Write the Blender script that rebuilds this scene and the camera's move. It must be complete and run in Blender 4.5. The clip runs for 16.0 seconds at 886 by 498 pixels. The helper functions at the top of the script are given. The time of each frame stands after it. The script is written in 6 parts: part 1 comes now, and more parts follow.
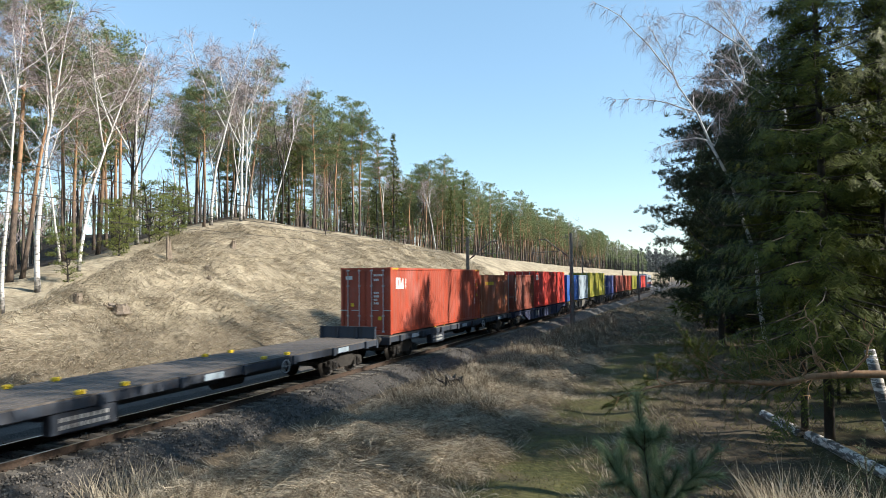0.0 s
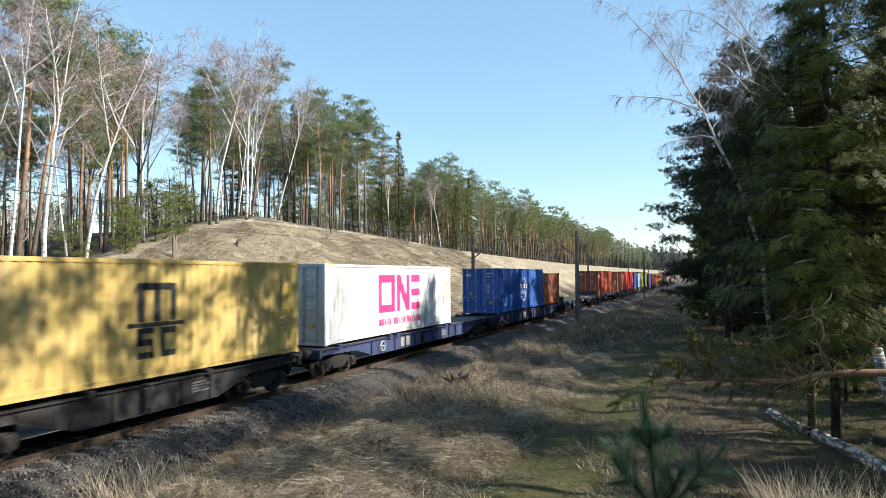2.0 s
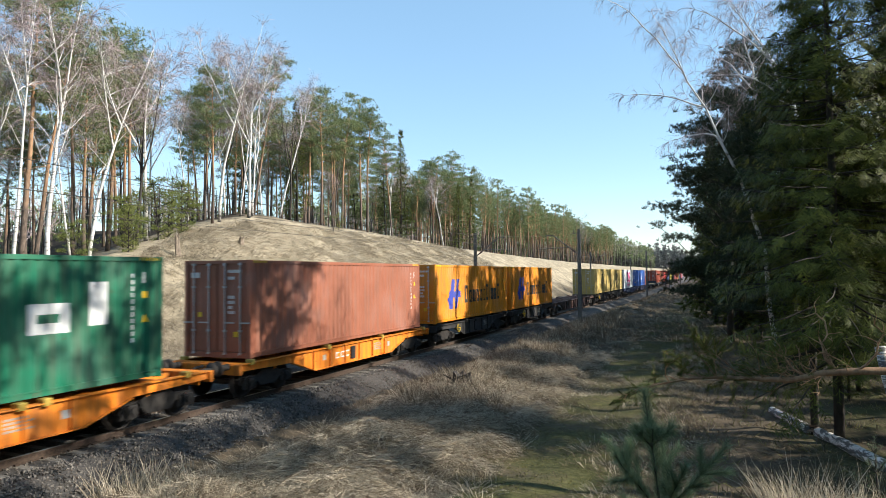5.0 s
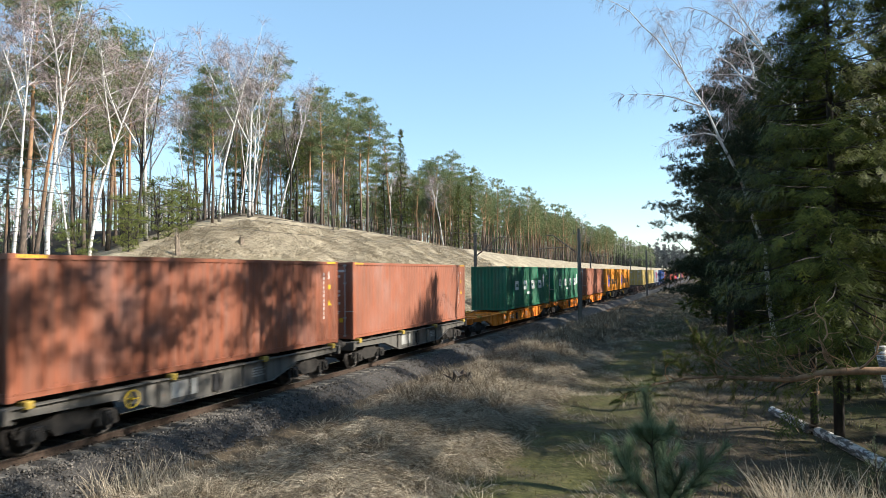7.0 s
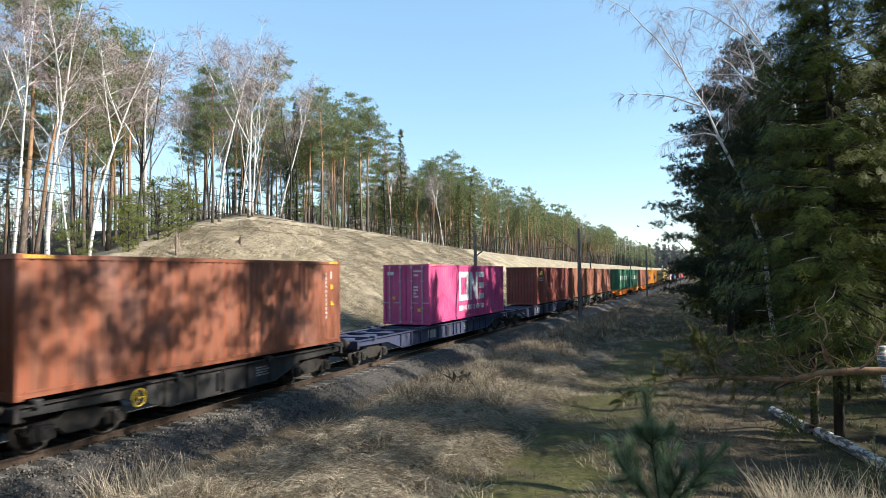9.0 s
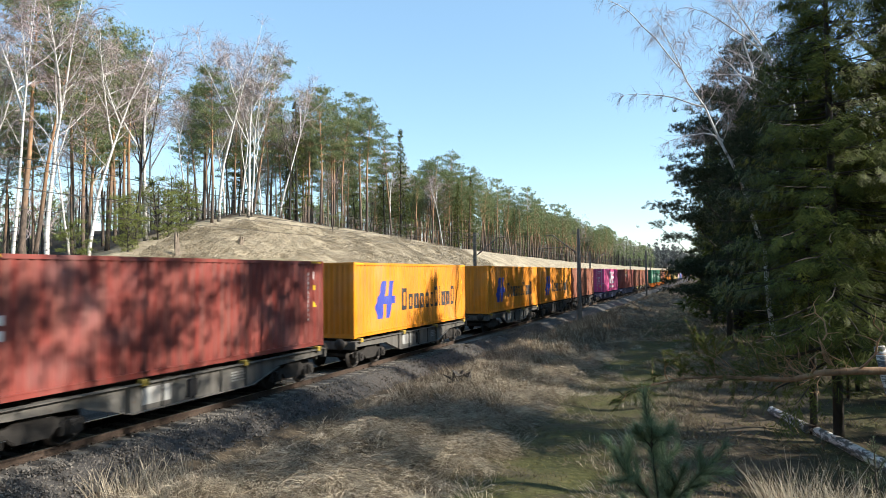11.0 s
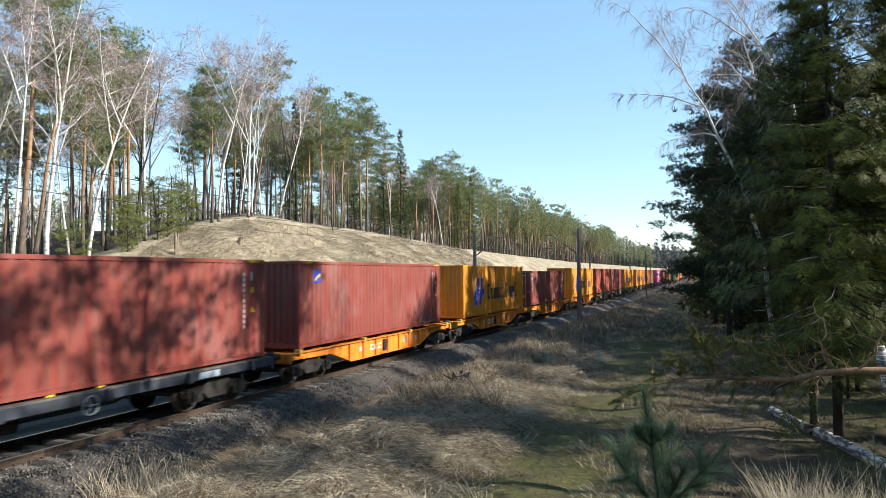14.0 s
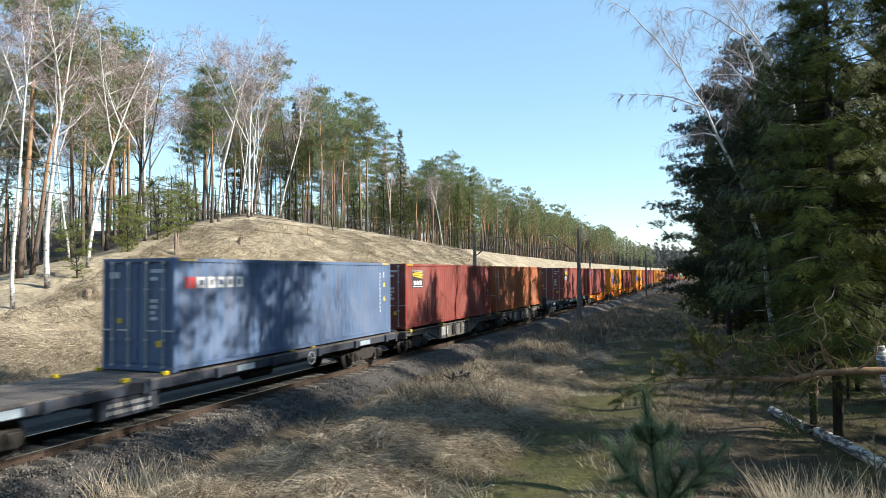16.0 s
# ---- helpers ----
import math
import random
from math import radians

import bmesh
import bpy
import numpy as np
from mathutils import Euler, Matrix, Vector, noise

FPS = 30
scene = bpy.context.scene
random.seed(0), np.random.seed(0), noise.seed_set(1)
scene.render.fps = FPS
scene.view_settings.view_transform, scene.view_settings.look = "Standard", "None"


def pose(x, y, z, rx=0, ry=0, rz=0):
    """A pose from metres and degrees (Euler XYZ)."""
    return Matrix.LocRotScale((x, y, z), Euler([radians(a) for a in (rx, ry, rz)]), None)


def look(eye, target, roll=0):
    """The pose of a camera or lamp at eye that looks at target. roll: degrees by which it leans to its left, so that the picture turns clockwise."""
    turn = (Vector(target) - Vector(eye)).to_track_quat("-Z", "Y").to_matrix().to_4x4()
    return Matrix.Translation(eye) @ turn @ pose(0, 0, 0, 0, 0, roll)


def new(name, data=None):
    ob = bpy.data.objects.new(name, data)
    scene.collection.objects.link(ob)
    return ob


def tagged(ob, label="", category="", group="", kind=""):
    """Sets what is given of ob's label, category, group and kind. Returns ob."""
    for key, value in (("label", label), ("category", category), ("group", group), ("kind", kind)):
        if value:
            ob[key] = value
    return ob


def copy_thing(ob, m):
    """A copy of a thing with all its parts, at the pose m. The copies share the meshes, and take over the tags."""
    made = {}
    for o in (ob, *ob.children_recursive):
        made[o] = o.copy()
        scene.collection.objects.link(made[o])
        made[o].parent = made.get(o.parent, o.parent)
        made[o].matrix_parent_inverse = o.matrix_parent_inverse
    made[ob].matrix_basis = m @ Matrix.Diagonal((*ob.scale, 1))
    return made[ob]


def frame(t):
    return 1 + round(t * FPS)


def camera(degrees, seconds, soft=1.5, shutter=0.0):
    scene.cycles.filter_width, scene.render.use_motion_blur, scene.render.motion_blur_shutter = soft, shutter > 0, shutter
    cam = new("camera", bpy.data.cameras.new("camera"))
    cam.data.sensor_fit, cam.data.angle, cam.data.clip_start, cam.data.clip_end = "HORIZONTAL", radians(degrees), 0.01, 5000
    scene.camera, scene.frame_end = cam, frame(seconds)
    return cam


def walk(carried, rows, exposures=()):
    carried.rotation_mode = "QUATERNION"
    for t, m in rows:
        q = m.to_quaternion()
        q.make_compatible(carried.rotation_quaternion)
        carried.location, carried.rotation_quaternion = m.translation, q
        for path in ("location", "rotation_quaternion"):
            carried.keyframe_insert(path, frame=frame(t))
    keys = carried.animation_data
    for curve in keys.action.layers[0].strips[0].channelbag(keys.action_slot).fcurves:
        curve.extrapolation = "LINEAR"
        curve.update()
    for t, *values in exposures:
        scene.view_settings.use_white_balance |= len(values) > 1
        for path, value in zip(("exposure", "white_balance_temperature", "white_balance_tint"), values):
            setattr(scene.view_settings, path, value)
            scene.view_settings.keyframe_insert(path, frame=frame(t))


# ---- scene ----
# ---------------------------------------------------------------- camera
EYE = (13.785, 0.0, 3.579)
YAW, PITCH, ROLL, LENS = 21.89, 2.139, -0.536, 66.705
cam = camera(LENS, 16.0, 0.8, 0.14)


def aim(yaw=0.0, pitch=0.0):
    a, b = radians(YAW + yaw), radians(PITCH + pitch)
    way = Vector((-math.sin(a) * math.cos(b), math.cos(a) * math.cos(b), math.sin(b)))
    return look(EYE, Vector(EYE) + 20 * way, ROLL)


walk(cam, [
    (0.0, aim(-0.65, 0.337)), (0.5, aim(-0.577, 0.327)), (1.0, aim(-0.433, 0.27)), (1.5, aim(-0.31, 0.20)),
    (2.0, aim(-0.20, 0.178)), (2.5, aim(-0.13, 0.135)), (3.0, aim(-0.07, 0.11)), (3.5, aim(-0.01, 0.055)),
    (4.0, aim(0.0, 0.045)), (6.5, aim(0, 0)), (9.0, aim(0, 0)), (11.5, aim(-0.045, 0)), (16.0, aim(-0.05, 0))],
    exposures=((0.0, 0.93), (4.0, 0.94), (6.5, 0.98), (9.0, 1.02), (16.0, 1.03)))

# ---------------------------------------------------------------- world, sun, exposure
SUN_AZ, SUN_EL = radians(80.0), radians(31.0)      # azimuth from +y towards +x
world = bpy.data.worlds.new("sky")
scene.world = world
world.use_nodes = True
wn = world.node_tree.nodes
sky = wn.new("ShaderNodeTexSky")
sky.sky_type = "NISHITA"
sky.sun_disc = False
sky.sun_elevation, sky.sun_rotation = SUN_EL, SUN_AZ
sky.air_density, sky.dust_density, sky.ozone_density = 1.08, 0.0, 2.3
wn["Background"].inputs["Strength"].default_value = 0.13
veil = wn.new("ShaderNodeMix")                     # thin high haze, the same all round
veil.data_type = "RGBA"
veil.inputs[0].default_value = 0.38
veil.inputs[7].default_value = (1.45, 2.75, 3.8, 1.0)
world.node_tree.links.new(sky.outputs[0], veil.inputs[6])
world.node_tree.links.new(veil.outputs[2], wn["Background"].inputs["Color"])
to_sun = Vector((math.sin(SUN_AZ) * math.cos(SUN_EL), math.cos(SUN_AZ) * math.cos(SUN_EL), math.sin(SUN_EL)))
sun_data = bpy.data.lights.new("sun", "SUN")
sun_data.energy, sun_data.angle, sun_data.color = 5.0, radians(0.53), (1.0, 0.93, 0.82)
sun = new("sun", sun_data)
sun.matrix_world = look(to_sun * 60, (0, 0, 0))
# ---------------------------------------------------------------- materials
def material(name, rough=0.6, metal=0.0):
    m = bpy.data.materials.new(name)
    m.use_nodes = True
    b = m.node_tree.nodes["Principled BSDF"]
    b.inputs["Roughness"].default_value, b.inputs["Metallic"].default_value = rough, metal
    return m, m.node_tree, b


def coords(nt, kind="Object"):
    return nt.nodes.new("ShaderNodeTexCoord").outputs[kind]


def noise_node(nt, vec, scale, detail=4.0, stretch=None, rough=0.55):
    n = nt.nodes.new("ShaderNodeTexNoise")
    n.inputs["Scale"].default_value, n.inputs["Detail"].default_value, n.inputs["Roughness"].default_value = scale, detail, rough
    if stretch:
        mp = nt.nodes.new("ShaderNodeMapping")
        mp.inputs["Scale"].default_value = stretch
        nt.links.new(vec, mp.inputs["Vector"])
        vec = mp.outputs[0]
    nt.links.new(vec, n.inputs["Vector"])
    return n.outputs["Fac"]


def ramp(nt, fac, stops):
    r = nt.nodes.new("ShaderNodeValToRGB")
    el = r.color_ramp.elements
    while len(el) < len(stops):
        el.new(0.5)
    for e, (pos, col) in zip(el, stops):
        e.position = pos
        e.color = (*col, 1) if len(col) == 3 else col
    nt.links.new(fac, r.inputs[0])
    return r.outputs[0]


def mix(nt, fac, a, b):
    n = nt.nodes.new("ShaderNodeMix")
    n.data_type = "RGBA"
    for sock, v in ((n.inputs[0], fac), (n.inputs[6], a), (n.inputs[7], b)):
        if isinstance(v, (int, float)):
            sock.default_value = v
        elif isinstance(v, tuple):
            sock.default_value = (*v, 1)
        else:
            nt.links.new(v, sock)
    return n.outputs[2]


def math_node(nt, op, a, b=0.0):
    n = nt.nodes.new("ShaderNodeMath")
    n.operation = op
    for sock, v in ((n.inputs[0], a), (n.inputs[1], b)):
        if isinstance(v, (int, float)):
            sock.default_value = v
        else:
            nt.links.new(v, sock)
    return n.outputs[0]


def bump(nt, b, height, strength=0.3, distance=0.02):
    n = nt.nodes.new("ShaderNodeBump")
    n.inputs["Strength"].default_value, n.inputs["Distance"].default_value = strength, distance
    nt.links.new(height, n.inputs["Height"])
    nt.links.new(n.outputs[0], b.inputs["Normal"])


def grey(v):
    return (v, v, v)


def shade(c, k):
    return tuple(min(1.0, x * k) for x in c)


def paint(name, col, dirt=(0.12, 0.08, 0.055), amount=0.5, rough=0.5, metal=0.0, chalk=0.075):
    """Weathered sheet-metal paint: faded patches, streaks that run down, specks of rust."""
    m, nt, b = material(name, rough, metal)
    v = coords(nt)
    fade = noise_node(nt, v, 0.55, 3)
    base = ramp(nt, fade, [(0.3, shade(col, 0.76)), (0.52, col), (0.75, tuple(0.84 * x + chalk for x in col))])
    streak = noise_node(nt, v, 1.0, 4, (5.0, 5.0, 0.35))
    sm = ramp(nt, streak, [(0.44, grey(0)), (0.68, grey(amount))])
    c1 = mix(nt, sm, base, dirt)
    speck = noise_node(nt, v, 6.5, 6, None, 0.7)
    c2 = mix(nt, ramp(nt, speck, [(0.63, grey(0)), (0.71, grey(0.75))]), c1, (0.10, 0.04, 0.02))
    nt.links.new(c2, b.inputs["Base Color"])
    nt.links.new(ramp(nt, streak, [(0.3, grey(rough - 0.08)), (0.8, grey(min(1, rough + 0.3)))]), b.inputs["Roughness"])
    bump(nt, b, noise_node(nt, v, 9, 3), 0.12, 0.006)
    return m


def simple(name, a, c, scale=8.0, rough=0.7, metal=0.0, stretch=None, relief=0.3, depth=0.01):
    m, nt, b = material(name, rough, metal)
    v = coords(nt)
    n1 = noise_node(nt, v, scale, 6, stretch, 0.65)
    n2 = noise_node(nt, v, scale * 0.13, 3, stretch)
    col = mix(nt, ramp(nt, n2, [(0.35, grey(0)), (0.65, grey(1))]), ramp(nt, n1, [(0.3, a), (0.7, c)]), ramp(nt, n1, [(0.25, shade(a, 0.7)), (0.75, shade(c, 0.85))]))
    nt.links.new(col, b.inputs["Base Color"])
    if relief:
        bump(nt, b, n1, relief, depth)
    return m


def leafy(name, dark, light, rough=0.55, through_light=0.25):
    """Needles, twigs and grass: each small piece has its own tone, and some light passes through."""
    m, nt, b = material(name, rough)
    g = nt.nodes.new("ShaderNodeNewGeometry").outputs["Random Per Island"]
    o = nt.nodes.new("ShaderNodeObjectInfo").outputs["Random"]
    v = coords(nt)
    patch = noise_node(nt, v, 0.7, 2)
    f = math_node(nt, "ADD", math_node(nt, "MULTIPLY", g, 0.55), math_node(nt, "ADD", math_node(nt, "MULTIPLY", patch, 0.45), math_node(nt, "MULTIPLY", o, 0.12)))
    c = ramp(nt, f, [(0.2, dark), (0.85, light)])
    nt.links.new(c, b.inputs["Base Color"])
    b.inputs["Specular IOR Level"].default_value = 0.12
    if through_light:
        tr = nt.nodes.new("ShaderNodeBsdfTranslucent")
        nt.links.new(c, tr.inputs["Color"])
        mx = nt.nodes.new("ShaderNodeMixShader")
        mx.inputs[0].default_value = through_light
        nt.links.new(b.outputs[0], mx.inputs[1])
        nt.links.new(tr.outputs[0], mx.inputs[2])
        nt.links.new(mx.outputs[0], nt.nodes["Material Output"].inputs["Surface"])
    return m


def bark_pine(start=0.0):
    m, nt, b = material("pine_bark", 0.9)
    v = coords(nt)
    sep = nt.nodes.new("ShaderNodeSeparateXYZ")
    nt.links.new(v, sep.inputs[0])
    n1 = noise_node(nt, v, 9, 6, (1, 1, 0.3), 0.7)
    low = ramp(nt, n1, [(0.35, (0.045, 0.035, 0.028)), (0.65, (0.17, 0.125, 0.095))])
    high = ramp(nt, n1, [(0.3, (0.25, 0.135, 0.07)), (0.7, (0.50, 0.295, 0.155))])
    h = math_node(nt, "ADD", math_node(nt, "ADD", math_node(nt, "MULTIPLY", sep.outputs[2], 0.08), start), math_node(nt, "MULTIPLY", noise_node(nt, v, 0.8, 2), 0.5))
    nt.links.new(mix(nt, ramp(nt, h, [(0.55, grey(0)), (0.95, grey(1))]), low, high), b.inputs["Base Color"])
    bump(nt, b, n1, 0.6, 0.03)
    return m


def bark_birch(foot_height=1.0):
    m, nt, b = material("birch_bark", 0.75)
    v = coords(nt)
    sep = nt.nodes.new("ShaderNodeSeparateXYZ")
    nt.links.new(v, sep.inputs[0])
    band = noise_node(nt, v, 2.2, 5, (1.2, 1.2, 5.5), 0.7)
    marks = ramp(nt, band, [(0.44 + 0.12 * foot_height, grey(0)), (0.52 + 0.11 * foot_height, grey(0.9))])
    white = ramp(nt, noise_node(nt, v, 3, 3), [(0.3, (0.46, 0.43, 0.39)), (0.7, (0.70, 0.68, 0.64))])
    foot = math_node(nt, "ADD", math_node(nt, "MULTIPLY", sep.outputs[2], -0.55), math_node(nt, "MULTIPLY", noise_node(nt, v, 4, 4), 2.0))
    dark = math_node(nt, "MAXIMUM", marks, ramp(nt, foot, [(0.55, grey(0)), (0.95, grey(0.9 * foot_height))]))
    nt.links.new(mix(nt, dark, white, (0.035, 0.03, 0.028)), b.inputs["Base Color"])
    bump(nt, b, band, 0.3, 0.01)
    return m


def ground_material():
    m, nt, b = material("ground_cover", 0.95)
    v = coords(nt)
    sep = nt.nodes.new("ShaderNodeSeparateXYZ")
    nt.links.new(v, sep.inputs[0])
    x, y = sep.outputs[0], sep.outputs[1]
    fine = noise_node(nt, v, 10, 7, (0.6, 1.6, 1), 0.7)
    warp = nt.nodes.new("ShaderNodeVectorMath")
    warp.operation = "MULTIPLY_ADD"
    wn2 = nt.nodes.new("ShaderNodeTexNoise")
    wn2.inputs["Scale"].default_value = 0.45
    nt.links.new(v, wn2.inputs["Vector"])
    nt.links.new(wn2.outputs["Color"], warp.inputs[0])
    warp.inputs[1].default_value = (2.5, 3.5, 0)
    nt.links.new(v, warp.inputs[2])
    lay = noise_node(nt, warp.outputs[0], 3.2, 6, (0.55, 3.6, 1.0), 0.7)
    big = noise_node(nt, v, 0.35, 4)
    blend = math_node(nt, "ADD", math_node(nt, "MULTIPLY", fine, 0.5), math_node(nt, "MULTIPLY", lay, 0.5))
    straw = ramp(nt, blend, [(0.30, (0.18, 0.143, 0.096)), (0.46, (0.37, 0.312, 0.216)), (0.66, (0.56, 0.49, 0.36))])
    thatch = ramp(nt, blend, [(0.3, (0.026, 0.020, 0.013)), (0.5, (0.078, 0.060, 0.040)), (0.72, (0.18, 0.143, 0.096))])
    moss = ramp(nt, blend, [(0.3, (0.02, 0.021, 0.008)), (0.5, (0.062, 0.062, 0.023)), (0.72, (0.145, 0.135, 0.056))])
    # forest litter, with the shade under the trees darkened into its colour
    shaded_litter = ramp(nt, blend, [(0.3, (0.011, 0.0085, 0.006)), (0.5, (0.034, 0.026, 0.018)), (0.72, (0.092, 0.07, 0.048))])
    patch = ramp(nt, big, [(0.42, grey(0)), (0.6, grey(1))])
    hill = mix(nt, math_node(nt, "MULTIPLY", patch, 0.38), straw, thatch)
    tuss = noise_node(nt, warp.outputs[0], 1.5, 5, (1.0, 1.5, 1.0), 0.62)
    hill = mix(nt, ramp(nt, tuss, [(0.42, grey(0)), (0.64, grey(0.62))]), hill, thatch)
    wob = math_node(nt, "ADD", math_node(nt, "MULTIPLY", big, 3.0), -1.5)
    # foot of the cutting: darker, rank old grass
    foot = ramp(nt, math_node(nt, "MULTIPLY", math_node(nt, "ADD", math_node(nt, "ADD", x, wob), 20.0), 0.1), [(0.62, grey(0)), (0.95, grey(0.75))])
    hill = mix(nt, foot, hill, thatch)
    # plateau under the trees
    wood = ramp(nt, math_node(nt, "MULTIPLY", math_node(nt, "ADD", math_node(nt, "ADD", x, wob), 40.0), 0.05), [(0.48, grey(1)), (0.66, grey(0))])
    left = mix(nt, wood, hill, shaded_litter)
    # grassy lane beside the track
    lane = ramp(nt, math_node(nt, "ABSOLUTE", math_node(nt, "MULTIPLY", math_node(nt, "ADD", math_node(nt, "ADD", x, math_node(nt, "MULTIPLY", wob, 0.6)), -10.6), 0.25)), [(0.28, grey(1)), (0.6, grey(0))])
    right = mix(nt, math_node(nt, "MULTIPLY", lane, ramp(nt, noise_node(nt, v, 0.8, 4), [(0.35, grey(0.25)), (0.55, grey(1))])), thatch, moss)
    # forest edge: moss and litter, painted darker with x to stand for tree shade
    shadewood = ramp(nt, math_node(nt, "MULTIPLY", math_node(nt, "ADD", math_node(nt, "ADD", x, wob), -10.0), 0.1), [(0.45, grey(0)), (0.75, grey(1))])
    right = mix(nt, shadewood, right, mix(nt, patch, shaded_litter, moss))
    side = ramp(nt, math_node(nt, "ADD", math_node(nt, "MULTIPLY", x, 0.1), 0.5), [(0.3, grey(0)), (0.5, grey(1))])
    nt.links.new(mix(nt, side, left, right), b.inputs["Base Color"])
    b.inputs["Specular IOR Level"].default_value = 0.15
    bump(nt, b, math_node(nt, "ADD", math_node(nt, "MULTIPLY", blend, 0.6), math_node(nt, "MULTIPLY", tuss, 0.8)), 0.6, 0.08)
    return m


GROUND = ground_material()
BALLAST = simple("ballast_stone", (0.018, 0.016, 0.015), (0.085, 0.077, 0.068), 22, 0.9, 0, None, 0.8, 0.03)
STONE = leafy("crushed_stone", (0.028, 0.025, 0.022), (0.19, 0.172, 0.15), 0.9, 0)
SLEEPER = simple("concrete_sleeper", (0.09, 0.08, 0.068), (0.23, 0.21, 0.18), 12, 0.9)
RAIL = simple("rusty_rail", (0.04, 0.028, 0.021), (0.10, 0.066, 0.046), 14, 0.75, 0.2)
RAILHEAD = simple("polished_rail", (0.42, 0.42, 0.43), (0.6, 0.6, 0.6), 20, 0.28, 1.0, None, 0.05)
POLE = simple("weathered_steel_pole", (0.10, 0.095, 0.085), (0.24, 0.22, 0.20), 6, 0.75, 0.2)
CONCRETE = simple("concrete_pole", (0.11, 0.10, 0.09), (0.24, 0.225, 0.20), 7, 0.9)
WIRE = simple("copper_wire", (0.03, 0.03, 0.028), (0.07, 0.06, 0.05), 9, 0.6, 0.3, None, 0)
GLAZE = simple("brown_insulator", (0.06, 0.03, 0.02), (0.12, 0.06, 0.04), 9, 0.3)
PINE_BARK = bark_pine()
ORANGE_BARK = bark_pine(0.42)
BIRCH_BARK = bark_birch()
LOG_BARK = bark_birch(0.0)
DARK_BARK = simple("dark_bark", (0.02, 0.017, 0.014), (0.06, 0.05, 0.04), 12, 0.9, 0, (1, 1, 0.3), 0.7, 0.03)
TWIG = leafy("birch_twig", (0.20, 0.15, 0.142), (0.44, 0.36, 0.345), 0.8, 0)
PINE_NEEDLE = leafy("pine_needles", (0.066, 0.098, 0.044), (0.28, 0.32, 0.15), 0.5, 0.32)
SPRUCE_NEEDLE = leafy("spruce_needles", (0.010, 0.018, 0.006), (0.125, 0.145, 0.03), 0.5, 0.25)
# darker copy of the pine needles: shade of the backlit edge is in the colour
SHADE_PINE_NEEDLE = leafy("shaded_pine_needles", (0.010, 0.018, 0.011), (0.062, 0.08, 0.042), 0.5, 0.2)
YOUNG_NEEDLE = leafy("young_pine_needles", (0.06, 0.085, 0.022), (0.235, 0.255, 0.075), 0.5, 0.3)
SAPLING_NEEDLE = leafy("sapling_needles", (0.07, 0.12, 0.065), (0.27, 0.345, 0.20), 0.45, 0.35)
STRAW = leafy("dry_grass", (0.25, 0.207, 0.146), (0.62, 0.545, 0.42), 0.7, 0.25)
STRAW_DARK = leafy("old_grass", (0.05, 0.039, 0.027), (0.235, 0.19, 0.135), 0.8, 0.2)
MOSS_BLADE = leafy("green_grass", (0.045, 0.052, 0.016), (0.225, 0.215, 0.085), 0.7, 0.25)
WOOD_CUT = simple("weathered_stump", (0.10, 0.075, 0.055), (0.30, 0.24, 0.18), 14, 0.95, 0, (1, 1, 0.3))
# pale grey of far trees: aerial haze mixed into the colour
HAZED_WOOD = leafy("distant_woods_hazed", (0.08, 0.09, 0.085), (0.16, 0.165, 0.16), 0.9, 0)
DECK = simple("wagon_deck_boards", (0.05, 0.042, 0.037), (0.15, 0.13, 0.115), 5, 0.8, 0, (6, 0.6, 1))
BOGIE = simple("greasy_bogie_steel", (0.010, 0.009, 0.008), (0.042, 0.036, 0.031), 9, 0.75, 0.1)
TREAD = simple("wheel_steel", (0.014, 0.012, 0.011), (0.05, 0.042, 0.036), 10, 0.65, 0.2)
GALV = simple("galvanised_bar", (0.40, 0.41, 0.42), (0.62, 0.63, 0.64), 8, 0.5, 0.5)
WHITE = paint("white_marking", (0.74, 0.74, 0.72), amount=0.15)
DULL_YELLOW = paint("grimy_yellow_fitting", (0.42, 0.29, 0.05), amount=0.7)
YELLOW = paint("yellow_marking", (0.78, 0.52, 0.02), amount=0.2)
BLACK = paint("black_marking", (0.02, 0.02, 0.022), amount=0.1)
NAVY = paint("blue_emblem", (0.02, 0.045, 0.36), amount=0.05)
MAGENTA_INK = paint("magenta_marking", (0.66, 0.03, 0.20), amount=0.05)
PALE_PLATE = paint("pale_data_panel", (0.42, 0.42, 0.40), amount=0.5)
GLASS = simple("cab_window", (0.02, 0.025, 0.03), (0.03, 0.035, 0.04), 3, 0.08, 0, None, 0)
COLOURS = {
    "red_orange": (0.44, 0.068, 0.032), "brown_red": (0.28, 0.064, 0.038), "maroon": (0.265, 0.052, 0.04), "rust": (0.37, 0.105, 0.05),
    "orange_brown": (0.46, 0.14, 0.05), "copper": (0.30, 0.098, 0.052), "salmon": (0.37, 0.13, 0.075), "blue": (0.012, 0.13, 0.52), "white": (0.72, 0.75, 0.76), "yellow": (0.62, 0.45, 0.14),
    "orange": (0.86, 0.30, 0.012), "green": (0.008, 0.16, 0.085), "magenta": (0.70, 0.08, 0.27), "slate_blue": (0.10, 0.17, 0.30),
    "bright_red": (0.62, 0.035, 0.025), "navy": (0.02, 0.05, 0.22), "pale_blue": (0.38, 0.48, 0.56), "olive": (0.36, 0.34, 0.03)}
PAINT = {k: paint(k + "_container_paint", shade(c, 0.86), amount=0.34, rough=0.42) for k, c in COLOURS.items()}
